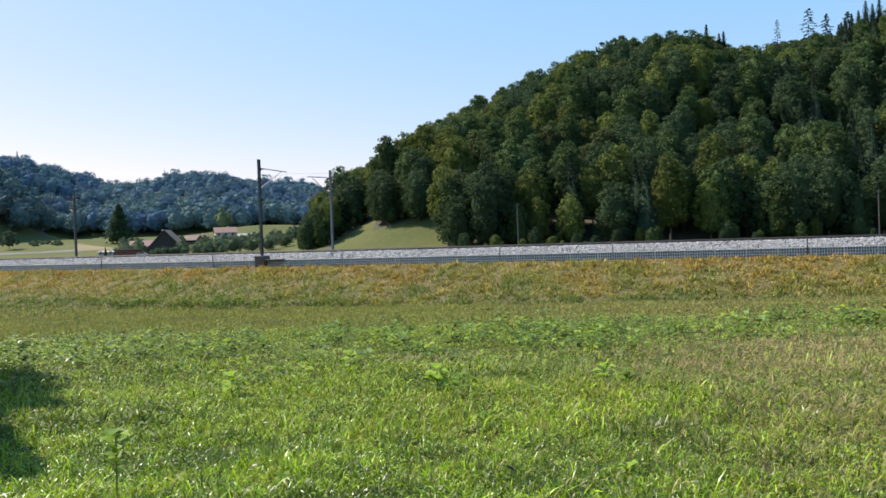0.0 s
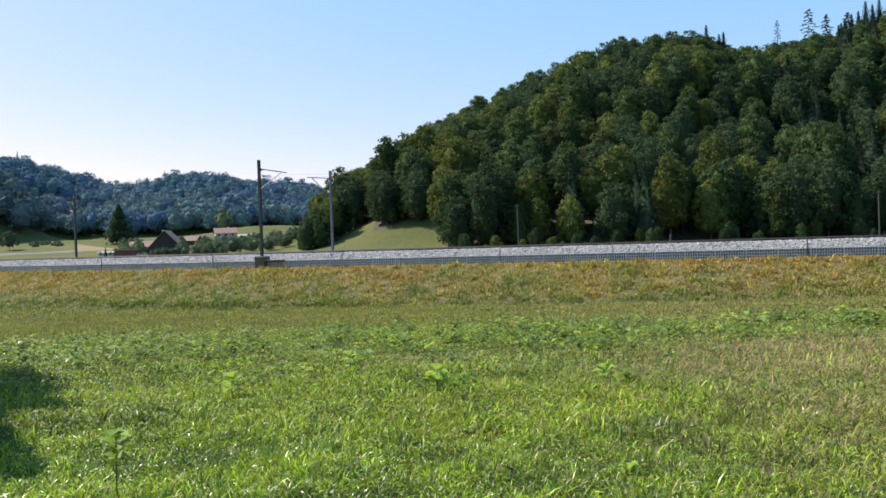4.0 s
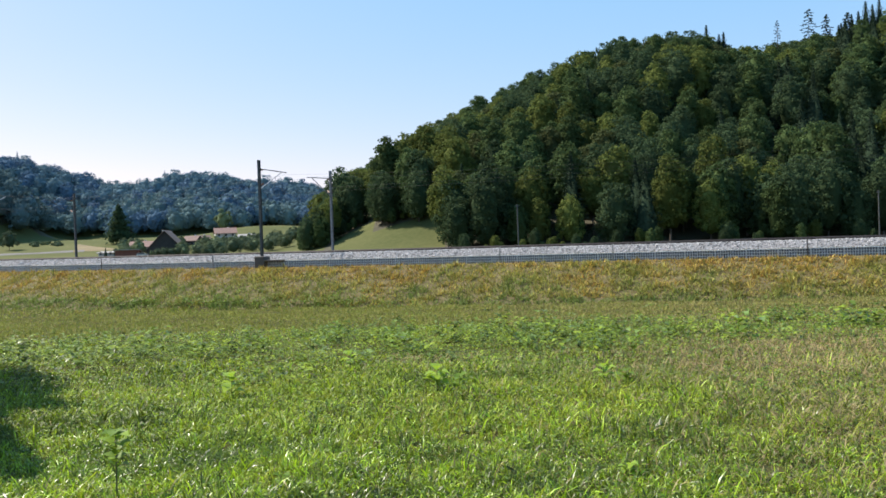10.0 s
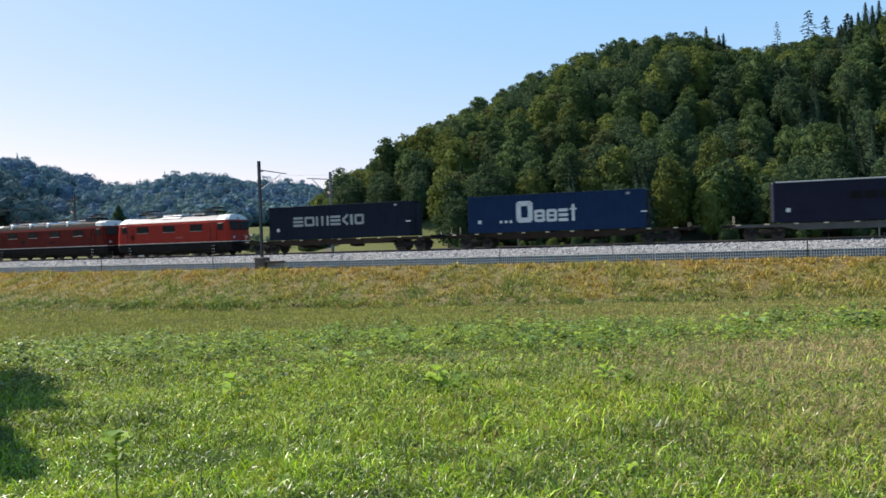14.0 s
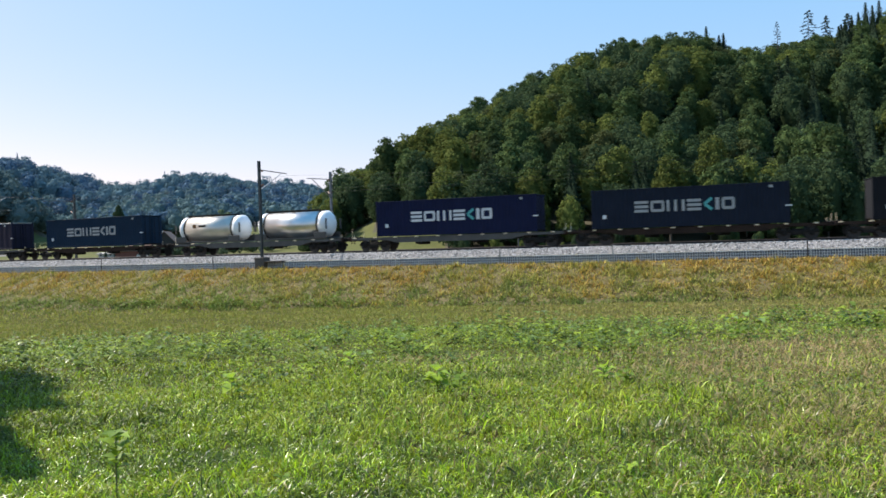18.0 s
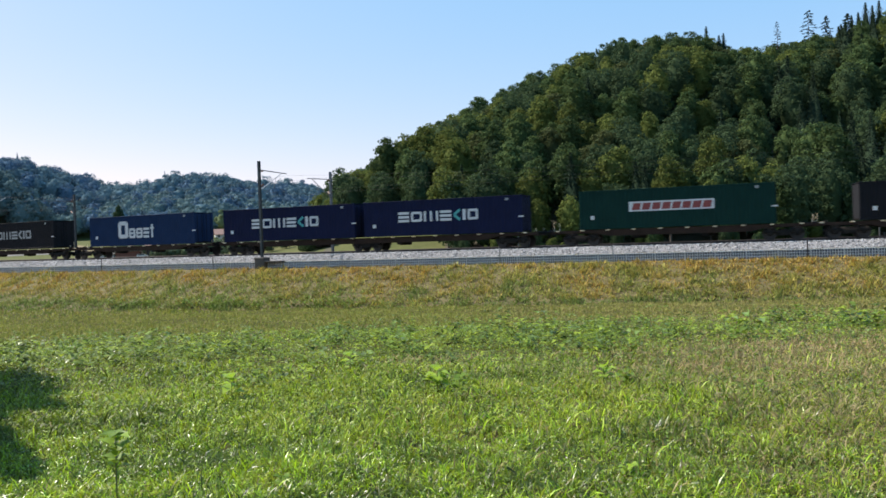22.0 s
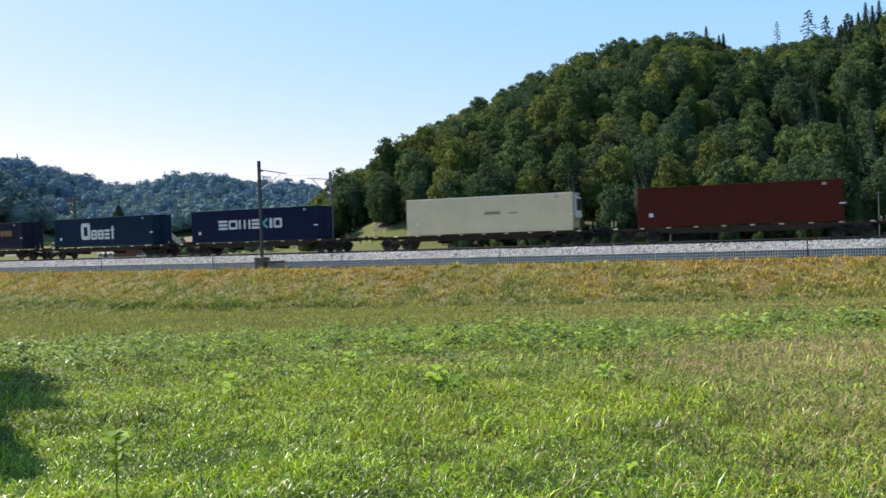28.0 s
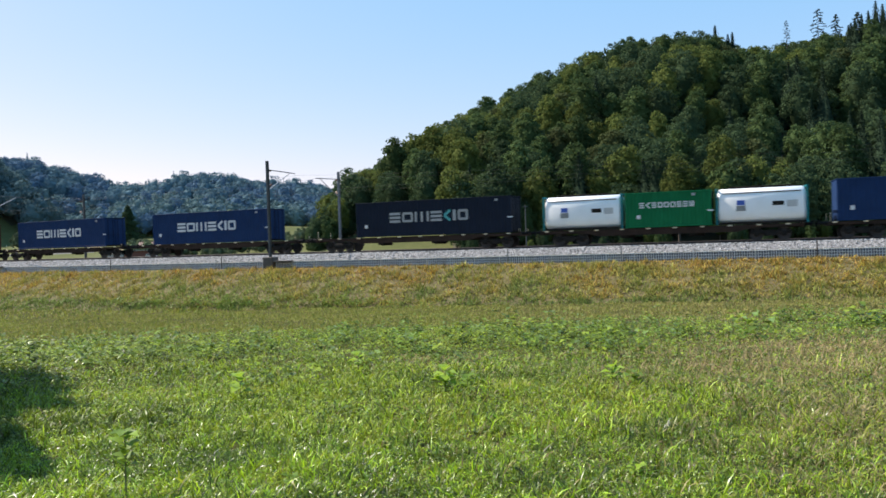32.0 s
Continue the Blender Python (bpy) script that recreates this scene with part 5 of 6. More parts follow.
def patch_noise(x, y, k, seed):
    """Soft uneven blotches, about -1 to 1; k: waves to the metre, times six."""
    k = k / 2.2
    v = value_noise(x * k + 7, y * k + 3, seed) + 0.5 * value_noise((x * 0.8 + y * 0.6) * k * 2.1, (y * 0.8 - x * 0.6) * k * 2.1, seed + 1)
    return (v - 0.75) * 2.2


def dryness(x, y):
    """Where the hay field is worn and dry."""
    d = np.exp(-(((x - 4.5) / 2.5) ** 2 + ((y - 13.1) / 0.9) ** 2)) * 0.8
    d += np.exp(-(((x + 0.3) / 1.6) ** 2 + ((y - 16.9) / 0.9) ** 2)) * 0.7
    d += np.exp(-(((x - 6.5) / 3.5) ** 2 + ((y - 16.0) / 2.2) ** 2)) * 0.45
    d += 0.42 * smooth01((x - 0.24 * y + 1.0) / 4.0)
    return d * (0.62 + 0.55 * patch_noise(x, y, 4.5, 6) + 0.6 * patch_noise(x, y, 11, 8)) + 0.10 * patch_noise(x, y, 0.9, 4)


def field_grass():
    rng = np.random.default_rng(12)
    for y0, y1, dens, hgt, wid, two in ((4.3, 8, 2500, 0.095, 0.0036, True), (4.3, 9, 380, 0.125, 0.0048, True), (8, 13, 1100, 0.10, 0.0055, True), (9, 14, 170, 0.125, 0.0075, True), (13, 18, 170, 0.10, 0.010, True), (13, 21, 480, 0.085, 0.012, False), (21, 34, 190, 0.09, 0.024, False), (34, 60, 66, 0.13, 0.040, False), (60, 100, 14, 0.24, 0.07, False)):
        area = 0.60 * (y1 * y1 - y0 * y0)
        n = int(area * dens)
        y = np.sqrt(rng.uniform(y0 * y0, y1 * y1, n))
        x = rng.uniform(-0.60, 0.60, n) * y
        s, o = to_line(x, y)
        keep = ((o > 11) | ((o > 9) & (land(x, y) > rail_z(s) + np.interp(o, [3.95, 10.6, 14], [-1.28, -3.8, -5.2])))) & (patch_noise(x, y, 7.0, 2) > np.where(y < 14, -0.95, -0.95 + 0.6 * smooth01((y - 14) / 4) * smooth01((40 - y) / 6)))
        x, y = x[keep], y[keep]
        n = len(x)
        z = land(x, y) - 0.01
        tall = 1 + 0.40 * patch_noise(x, y, 1.6, 7) + 0.45 * patch_noise(x, y, 6, 9)
        dry = dryness(x, y)
        q = rng.random(n)
        tone = 0.8 * patch_noise(x, y, 1.2, 21) + 0.6 * patch_noise(x, y, 5, 23) + rng.normal(0, 0.4, n) + 0.4 * smooth01((y - 18) / 14) + 0.5 * smooth01((y - 34) / 8) + 0.15 * (y < 9) - 0.12 * smooth01((1 - x) / 4) * smooth01((9 - y) / 3) + 0.10 * smooth01((1 - x) / 4) * smooth01((y - 9) / 3) * smooth01((26 - y) / 5) - 0.80 * smooth01((x - 0.5) / 4) * smooth01((21 - y) / 6)
        mi = np.where(tone > 0.5, 2, np.where(tone < -0.2, 1, 0))
        mi = np.where(q < 0.05 + 0.05 * smooth01((x + 2) / 4) + 0.48 * smooth01((x - 0.5) / 4.5) + dry * 0.85 + 0.07 * smooth01((y - 11) / 6) + 0.10 * smooth01((y - 28) / 10), 3, mi)
        mi = np.where((mi == 3) & (rng.random(n) < 0.3), 2, mi)
        h = hgt * np.clip(tall, 0.4, 2.0) * rng.uniform(0.55, 1.35, n) * np.where(dry > 0.35, 0.65, 1)
        V, T = blades(np.stack([x, y, z], 1), h, wid * rng.uniform(0.6, 1.4, n), rng, 1.35 if two else 1.45, two)
        per = 5 if two else 1
        tagged(new("meadow_grass", np_mesh("meadow_grass", V, T, GRASS if y0 < 7 else FARGRASS if y0 < 34 else CALMGRASS, np.repeat(mi, per))), "green hay meadow grass with dry patches", "grass", "meadow grass", "stuff")


def side_grass():
    """The meadow goes on beside and behind the camera."""
    rng = np.random.default_rng(13)
    n = 70000
    x, y = rng.uniform(-22, 22, n), rng.uniform(-14, 24, n)
    keep = (np.abs(x) > 0.6 * y) | (y < 4.3)
    x, y = x[keep], y[keep]
    n = len(x)
    tone = patch_noise(x, y, 1.2, 21) + rng.normal(0, 0.5, n)
    mi = np.where(tone > 0.6, 2, np.where(tone < -0.3, 1, 0))
    V, T = blades(np.stack([x, y, land(x, y) - 0.01], 1), rng.uniform(0.06, 0.2, n), rng.uniform(0.01, 0.025, n), rng, 1.4, False)
    tagged(new("meadow_grass", np_mesh("meadow_grass", V, T, FARGRASS, mi)), "short green grass beside the hay meadow", "grass", "meadow grass", "stuff")


def bank_grass():
    rng = np.random.default_rng(14)
    n = 250000
    s = -22 + 135 * rng.random(n) ** 1.25
    o = rng.uniform(3.75, 13.0, n)
    zz = np.interp(o, [3.6, 3.95, 8.6, 10.6, 14], [-1.22, -1.28, -3.05, -3.8, -5.2])
    P = on_line(s, o, 0)
    P[:, 2] += zz - 0.02
    gz = land(P[:, 0], P[:, 1])
    keep = P[:, 2] > gz - 0.15
    P, s, o = P[keep], s[keep], o[keep]
    n = len(s)
    tone = patch_noise(P[:, 0], P[:, 1], 0.9, 31) + rng.normal(0, 0.45, n)
    high = (o - 3.7) / 7.2
    v = tone * 0.62 + high * 1.35 + 0.10
    mi = np.where(v < 0.25, np.where(rng.random(n) < 0.38, 1, 0), np.where(v < 0.75, np.where(rng.random(n) < 0.5, 0, 2), np.where(v < 1.35, 2, 3)))
    mi = np.where((o > 9.6) & (patch_noise(P[:, 0], P[:, 1], 0.5, 33) > 0.35), 3, mi)
    tuft = patch_noise(P[:, 0], P[:, 1], 4.5, 35) + 0.5 * patch_noise(P[:, 0], P[:, 1], 12, 37)
    h = rng.uniform(0.10, 0.34, n) * (1 + 0.9 * np.clip(tuft, -0.6, 1.4))
    V, T = blades(P, h, rng.uniform(0.02, 0.06, n), rng, 1.6, False)
    tagged(new("bank_grass", np_mesh("bank_grass", V, T, BANKGRASS, mi)), "dry yellow and rusty grass on the railway bank", "grass", kind="stuff")


def dry_thatch():
    """Cut straw lying in the worn places of the hay field."""
    rng = np.random.default_rng(61)
    n = 30000
    x, y = rng.uniform(-5, 12, n), rng.uniform(10.5, 20, n)
    keep = dryness(x, y) + rng.normal(0, 0.15, n) > 0.56
    x, y = x[keep], y[keep]
    n = len(x)
    P = np.stack([x, y, land(x, y) + rng.uniform(0.03, 0.13, n)], 1)
    V, T = blades(P, rng.uniform(0.10, 0.24, n), rng.uniform(0.005, 0.012, n), rng, 1.75, False)
    tagged(new("dry_thatch", np_mesh("dry_thatch", V, T, [mat("cut_straw", (0.28, 0.20, 0.09), (0.42, 0.32, 0.16), 0.8, 0.7, fine=6, bump=0, island=0.3, through_light=0.3, spec=0.2)])), "pale reddish cut straw lying in the meadow", "straw", kind="stuff")


field_grass()
side_grass()
bank_grass()
dry_thatch()

WEED = [mat("weed_leaf", (0.084, 0.148, 0.016), (0.165, 0.252, 0.030), 2, 0.5, fine=20, bump=0.05, island=0.5, through_light=0.35, spec=0.2),
        mat("weed_leaf_light", (0.20, 0.275, 0.026), (0.30, 0.385, 0.05), 2, 0.5, fine=20, bump=0.05, island=0.4, through_light=0.4, spec=0.2)]
GLOSSY = mat("glossy_leaf", (0.10, 0.16, 0.03), (0.18, 0.25, 0.05), 2, 0.33, fine=20, bump=0.05, island=0.5, through_light=0.25, spec=0.42)
M_weeddeep = mat("weed_leaf_deep", (0.052, 0.084, 0.010), (0.100, 0.146, 0.018), 2, 0.5, fine=20, bump=0.05, island=0.4, through_light=0.25, spec=0.2)
M_stalk = mat("weed_stalk", (0.06, 0.07, 0.025), (0.11, 0.12, 0.04), 6, 0.7, bump=0)


M_dock = mat("dock_leaf", (0.21, 0.33, 0.02), (0.33, 0.46, 0.045), 2, 0.42, fine=20, bump=0.05, island=0.3, through_light=0.45, spec=0.5)


def leaf_arrays(P, yaw, pitch, length, width):
    """Broad leaves, folded along the midrib: root, two flanks, middle and tip."""
    n = len(P)
    d = np.stack([np.cos(yaw) * np.cos(pitch), np.sin(yaw) * np.cos(pitch), np.sin(pitch)], 1)
    sd = np.stack([-np.sin(yaw), np.cos(yaw), np.zeros(n)], 1)
    up = np.cross(d, sd)
    L, W = length[:, None], width[:, None]
    V = np.stack([P, P + d * L * 0.45 + sd * W + up * W * 0.35, P + d * L * 0.5, P + d * L * 0.45 - sd * W + up * W * 0.35, P + d * L * 0.97 - np.array([0, 0, 1.0]) * L * 0.18], 1)
    t = np.array([(0, 2, 1), (0, 3, 2), (1, 2, 4), (2, 3, 4)])
    return V.reshape(-1, 3), (np.arange(n)[:, None, None] * 5 + t[None]).reshape(-1, 3)


def leafy_weeds():
    """Domes of broad-leaved weeds in drifts, and single low leaves all through the hay field."""
    rng = np.random.default_rng(22)
    sets, mi = [], []
    for y0, y1, dens, size, leaves in ((5, 12, 2.0, 0.08, 9), (12, 17, 3.0, 0.10, 12), (17, 30, 4.6, 0.125, 12), (18, 29, 0.6, 0.18, 24), (30, 40, 0.3, 0.12, 10)):
        n = int(0.6 * (y1 * y1 - y0 * y0) * dens)
        y = np.sqrt(rng.uniform(y0 * y0, y1 * y1, n))
        x = rng.uniform(-0.6, 0.6, n) * y
        k = 0.5 * patch_noise(x, y, 0.7, 51) + 0.6 * patch_noise(x, y, 2.4, 53) + np.where(y > 16, 0.35, -0.35) - 0.45 * dryness(x, y)
        keep = (k > 0.2) & (to_line(x, y)[1] > 12)
        x, y = x[keep], y[keep]
        n = len(x)
        z = land(x, y)
        big = rng.uniform(0.5, 1.0, n) + 0.9 * rng.random(n) ** 3
        pale = np.array([0, 1, 3])[np.searchsorted([0.36, 0.66], rng.random(n))]
        pale = np.where((pale == 1) & (y > 27), 0, pale)
        for q in range(leaves):
            yaw = rng.uniform(0, 6.28, n)
            rad = size * 1.1 * np.sqrt(rng.random(n)) * big
            P = np.stack([x + np.cos(yaw) * rad, y + np.sin(yaw) * rad, z + (0.04 + size * 2.5 * rng.uniform(0.1, 1.0, n) * big) - rad * 0.4], 1)
            v, t = leaf_arrays(P, yaw + rng.normal(0, 0.4, n), rng.uniform(-0.25, 0.6, n), size * big * rng.uniform(0.7, 1.3, n), size * big * rng.uniform(0.26, 0.42, n))
            sets.append((v, t))
            mixed = np.where(rng.random(n) < 0.42, np.array([0, 1, 2, 2, 3])[rng.integers(0, 5, n)], pale)
            mi.append(np.repeat(mixed, 4))
    for y0, y1, dens, size in ((4.5, 9, 190, 0.034), (9, 15, 120, 0.05), (15, 26, 42, 0.085), (26, 33, 7, 0.11)):
        n = int(0.6 * (y1 * y1 - y0 * y0) * dens)
        y = np.sqrt(rng.uniform(y0 * y0, y1 * y1, n))
        x = rng.uniform(-0.6, 0.6, n) * y
        P = np.stack([x, y, land(x, y) + rng.uniform(0.05, 0.13, n)], 1)
        v, t = leaf_arrays(P, rng.uniform(0, 6.28, n), rng.uniform(-0.4, 0.7, n), size * rng.uniform(0.6, 1.6, n), size * rng.uniform(0.2, 0.4, n))
        sets.append((v, t))
        mi.append(np.repeat(rng.integers(0, 4, n), 4))
    V, T = join(sets)
    tagged(new("leafy_weeds", np_mesh("leafy_weeds", V, T, WEED + [GLOSSY, M_weeddeep], np.concatenate(mi))), "low broad-leaved weeds among the meadow grass", "weeds", kind="stuff")


leafy_weeds()


def dock(x, y, h, leaves, size, light, seed, label, start=0.25):
    """A single broad-leaved plant with its stalk and its leaves one by one."""
    rng = np.random.default_rng(seed)
    pl = thing("dock_plant", label, "weed", "broad-leaved plants in the meadow", m=pose(x, y, land1(x, y)))
    bm = BM()
    rod(bm, (0, 0, -0.05), (0.01, 0.0, h), 0.008, 6, 0.004)
    part("stalk", bm, M_stalk, pl)
    for i in range(leaves):
        u = (i + 0.5) / leaves
        P = np.array([[0.01 * u, 0, h * (start + (1 - start) * u)]])
        yaw = np.array([i * 2.4 + rng.uniform(-0.4, 0.4)])
        ln = size * rng.uniform(0.75, 1.2)
        v, t = leaf_arrays(P, yaw, np.array([rng.uniform(0.0, 0.7)]), np.array([ln]), np.array([ln * 0.40]))
        new("leaf", np_mesh("leaf", v, t, [M_dock if light or (light is None and i % 4 == 1) else WEED[0]])).parent = pl
    return pl


dock(-2.36, 5.75, 0.55, 16, 0.15, None, 1753, "tall weed with broad green leaves and a dark stalk", 0.5)
for x, y, h, n, size, light, lab in ((-3.15, 11.9, 0.34, 8, 0.24, True, "small bright green broad-leaved plant"),
                                     (-1.77, 14.9, 0.34, 8, 0.2, True, "small yellow-green broad-leaved plant"), (-0.15, 11.3, 0.34, 16, 0.22, True, "spreading broad-leaved dock plant"),
                                     (0.15, 10.9, 0.28, 9, 0.19, False, "low green dock plant in grass"), (2.23, 11.7, 0.26, 8, 0.2, True, "low pale-leaved plant in the grass"), (2.42, 11.1, 0.26, 8, 0.2, False, "low broad-leaved plant in grass"),
                                     (1.35, 6.3, 0.12, 6, 0.10, True, "pale low leaves among the grass"), (-1.3, 6.2, 0.12, 6, 0.10, False, "low leaves among the grass"), (3.9, 10.2, 0.16, 7, 0.12, False, "low green weed in the grass"),
                                     (-7.6, 21.0, 0.4, 12, 0.2, False, "dark green leafy weed clump"), (-4.6, 20.5, 0.35, 12, 0.2, False, "dark green leafy clump in grass"), (-10.2, 22.5, 0.4, 12, 0.22, False, "dark green leafy clump at the meadow's side")):
    dock(x, y, h, n, size, light, int((x + 20) * 100), lab)

def bank_weeds():
    """Dark leafy growth along the foot of the bank."""
    rng = np.random.default_rng(41)
    n = 9000
    s, o = rng.uniform(16, 76, n), rng.normal(10.6, 0.55, n)
    keep = patch_noise(s, o * 3, 0.9, 43) + np.where((s > 20) & (s < 48), 0.1, -0.5) > 0.05
    s, o = s[keep], o[keep]
    P = on_line(s, o, 0)
    P[:, 2] = np.maximum(P[:, 2] + np.interp(o, [3.95, 10.6, 14], [-1.28, -3.8, -5.2]), land(P[:, 0], P[:, 1])) + rng.uniform(0.02, 0.75, len(s)) * (0.7 + 0.5 * patch_noise(s, o, 2.0, 45))
    n = len(s)
    ln = rng.uniform(0.10, 0.22, n)
    v, t = leaf_arrays(P, rng.uniform(0, 6.28, n), rng.uniform(-0.3, 0.9, n), ln, ln * 0.35)
    tagged(new("bank_weeds", np_mesh("bank_weeds", v, t, [WEED[0]])), "dark green leafy weeds along the foot of the bank", "weeds", kind="stuff")


bank_weeds()


# ---- shrubs beside the camera, which shade the grass ----
def shrub(x, y, h, r, seed, label, leafm, group="shrubs beside the meadow", n=6500, size=0.11, z=None):
    sh = thing("shrub", label, "shrub", group, m=pose(x, y, land1(x, y) if z is None else z))
    v, t = broadleaf(seed, h, r, n, size, 0.12, 8)
    new("crown", np_mesh("crown", v, t, [leafm])).parent = sh
    tv, tt = trunk_arrays(h * 0.8, 0.05 + h * 0.01, seed, 5)
    new("trunk", np_mesh("trunk", tv, tt, [M_bark])).parent = sh
    return sh


shrub(-11.9, 17.5, 5.4, 1.35, 91, "leafy green shrub at the meadow's edge", LEAF[0])
shrub(-11.0, 14.9, 5.6, 1.5, 92, "dense green shrub at the meadow's edge", LEAF[2])
shrub(-9.7, 13.3, 5.2, 1.15, 97, "dark leafy shrub on the meadow's border", LEAF[2])
shrub(-8.7, 11.4, 3.8, 1.15, 93, "dense leafy shrub close to the meadow's edge", LEAF[0])
shrub(-7.5, 9.3, 3.9, 1.15, 95, "dense leafy shrub beside the hay meadow", LEAF[2])
shrub(-6.45, 8.0, 3.4, 0.95, 96, "leafy shrub with thin stems beside the meadow", LEAF[0])
shrub(-6.1, 5.9, 3.3, 0.8, 94, "leafy shrub close beside the meadow", LEAF[0])

# ---- the valley: farm, houses, trees ----
M_barnwood = mat("barn_boards", (0.022, 0.020, 0.019), (0.045, 0.040, 0.036), 1, 0.85, fine=8, bump=0.3)
M_shedred = mat("red_brown_boards", (0.13, 0.045, 0.03), (0.20, 0.075, 0.05), 1, 0.85, fine=8, bump=0.2)
M_tile = mat("brown_roof_tiles", (0.11, 0.07, 0.055), (0.20, 0.13, 0.10), 1.5, 0.85, fine=6, bump=0.4)
M_redtile = mat("red_roof_tiles", (0.20, 0.12, 0.09), (0.30, 0.18, 0.14), 1.5, 0.85, fine=6, bump=0.4)
M_render = mat("white_render", (0.42, 0.40, 0.37), (0.56, 0.54, 0.50), 1, 0.85, fine=10, bump=0.1)
M_sheet = mat("pale_sheet_roof", (0.20, 0.19, 0.17), (0.30, 0.28, 0.25), 1, 0.6, fine=5, bump=0.1)
M_pane = mat("window_pane", (0.02, 0.025, 0.03), (0.05, 0.06, 0.07), 1, 0.1, bump=0)


def house(name, x, y, w, d, h, rise, turn, wallm, roofm, label, cols=4, mono=False, sink=0.3):
    """A gabled building with eaves, windows, door and chimney."""
    ho = thing(name, label, "building", "farm buildings in the valley", m=pose(x, y, land1(x, y) - sink, 0, 0, turn))
    bm = BM()
    a, b = w / 2, d / 2
    prof = [(-b, 0), (b, 0), (b, h), (0, h + rise), (-b, h)] if not mono else [(-b, 0), (b, 0), (b, h + rise), (-b, h)]
    ringed(bm, [[(sx, yy, zz) for yy, zz in prof] for sx in (-a, a)])
    wall = part("wall", bm, wallm, ho)
    ov = 0.7
    for e in ((-1, 1) if not mono else (1,)):
        bm = BM()
        if mono:
            p = [(-b - ov, h - 0.1), (b + ov, h + rise + 0.1)]
        else:
            k = rise / b
            p = [(e * (b + ov), h - ov * k), (0, h + rise + 0.02)]
        (y0, z0), (y1, z1) = p
        ringed(bm, [[(sx, y0, z0), (sx, y1, z1), (sx, y1, z1 + 0.25), (sx, y0, z0 + 0.25)] for sx in (-a - ov, a + ov)])
        part("roof", bm, roofm, ho)
    for row in range(max(1, int(h // 2.6))):
        for i in range(cols):
            xx = -a + (i + 0.5) * w / cols
            bm = BM()
            box(bm, xx, -b - 0.02, 1.5 + 2.6 * row, 1.0, 0.08, 1.2)
            win = part("window", bm, M_pane, ho)
            bm = BM()
            box(bm, xx, -b - 0.07, 0.85 + 2.6 * row, 1.2, 0.14, 0.1)
            part("sill", bm, M_render, win)
    bm = BM()
    box(bm, a + 0.02, 0, 1.1, 0.08, 1.2, 2.2)
    part("door", bm, M_barnwood, ho)
    if not mono:
        bm = BM()
        box(bm, a * 0.3, b * 0.3, h + rise * 0.95, 0.8, 0.8, 1.8)
        part("chimney", bm, M_render, ho)
    return ho


def across(px, depth):
    return (px - 784) / 1450 * depth


house("barn", across(298, 330), 330, 13, 14, 2.6, 7.4, 98, M_barnwood, M_tile, "big dark timber barn with a steep brown tiled roof", 4)
house("shed", across(228, 325), 325, 9.0, 5, 1.6, 1.2, 188, M_shedred, M_sheet, "red-brown wooden shed with a pale sheet roof", 3, True)
house("farmhouse", across(400, 452), 452, 11, 8, 2.7, 2.6, 20, M_render, M_redtile, "white farmhouse with a red tiled roof", 3)
house("farmhouse", across(438, 440), 440, 8, 5, 1.9, 1.0, 5, M_render, M_sheet, "white house with a pale roof", 3)
house("farmhouse", across(342, 408), 408, 7, 6, 2.2, 2.0, -15, M_barnwood, M_tile, "small dark house with a brown roof", 3)
house("farmhouse", across(360, 415), 415, 6, 6, 2.2, 1.8, 30, M_render, M_tile, "small pale house with a brown roof", 3)
house("shed", across(190, 345), 345, 6, 4, 1.6, 0.4, 3, M_render, M_sheet, "low white shed beside the farm", 3, True)
house("farmhouse", across(252, 372), 372, 9, 7, 2.6, 2.2, 10, M_render, M_redtile, "long farmhouse with a faded red roof", 5)


def parked_car(x, y, turn, label):
    ca = thing("parked_car", label, "car", m=pose(x, y, land1(x, y), 0, 0, turn))
    bm = BM()
    prof = [(-2.1, 0.35), (2.1, 0.35), (2.1, 0.85), (1.3, 1.0), (0.7, 1.5), (-1.6, 1.5), (-2.1, 0.95)]
    ringed(bm, [[(px, yy, pz) for px, pz in prof] for yy in (-0.85, 0.85)])
    part("body", bm, M_pale, ca)
    bm = BM()
    ringed(bm, [[(px, yy, pz) for px, pz in ((-1.5, 1.02), (1.0, 1.02), (0.62, 1.42), (-1.5, 1.42))] for yy in (-0.87, 0.87)])
    part("side_glass", bm, M_pane, ca)
    for px in (-1.3, 1.3):
        for yy in (-0.8, 0.8):
            bm = BM()
            rod(bm, (px, yy - 0.1, 0.32), (px, yy + 0.1, 0.32), 0.32, 14)
            part("wheel", bm, M_under, ca)


def draped(name, px0, px1, d0, d1, slant, material, label, category, taper=0.0):
    """A strip of other ground, lying a little proud of the meadow."""
    n, k = 30, 6
    u, v = np.meshgrid(np.linspace(0, 1, n), np.linspace(0, 1, k))
    d = d0 + (d1 - d0) * v * np.clip(1.15 - taper * u, 0.04, 1) * np.clip(u * 8 + 0.1, 0.05, 1) + slant * u + 1.5 * np.sin(u * 9) * v
    x = ((px0 + (px1 - px0) * u) - 784) / 1450 * d
    z = land(x.ravel(), d.ravel()).reshape(x.shape) + np.where((v == 0) | (v == 1), -0.5, 0.4)
    i = (np.arange(k - 1)[:, None] * n + np.arange(n - 1)[None]).ravel()
    me = np_mesh(name, np.stack([x.ravel(), d.ravel(), z.ravel()], 1), np.stack([i, i + 1, i + n + 1, i + n], 1), [material], None, True)
    tagged(new(name, me), label, category, kind="structure")


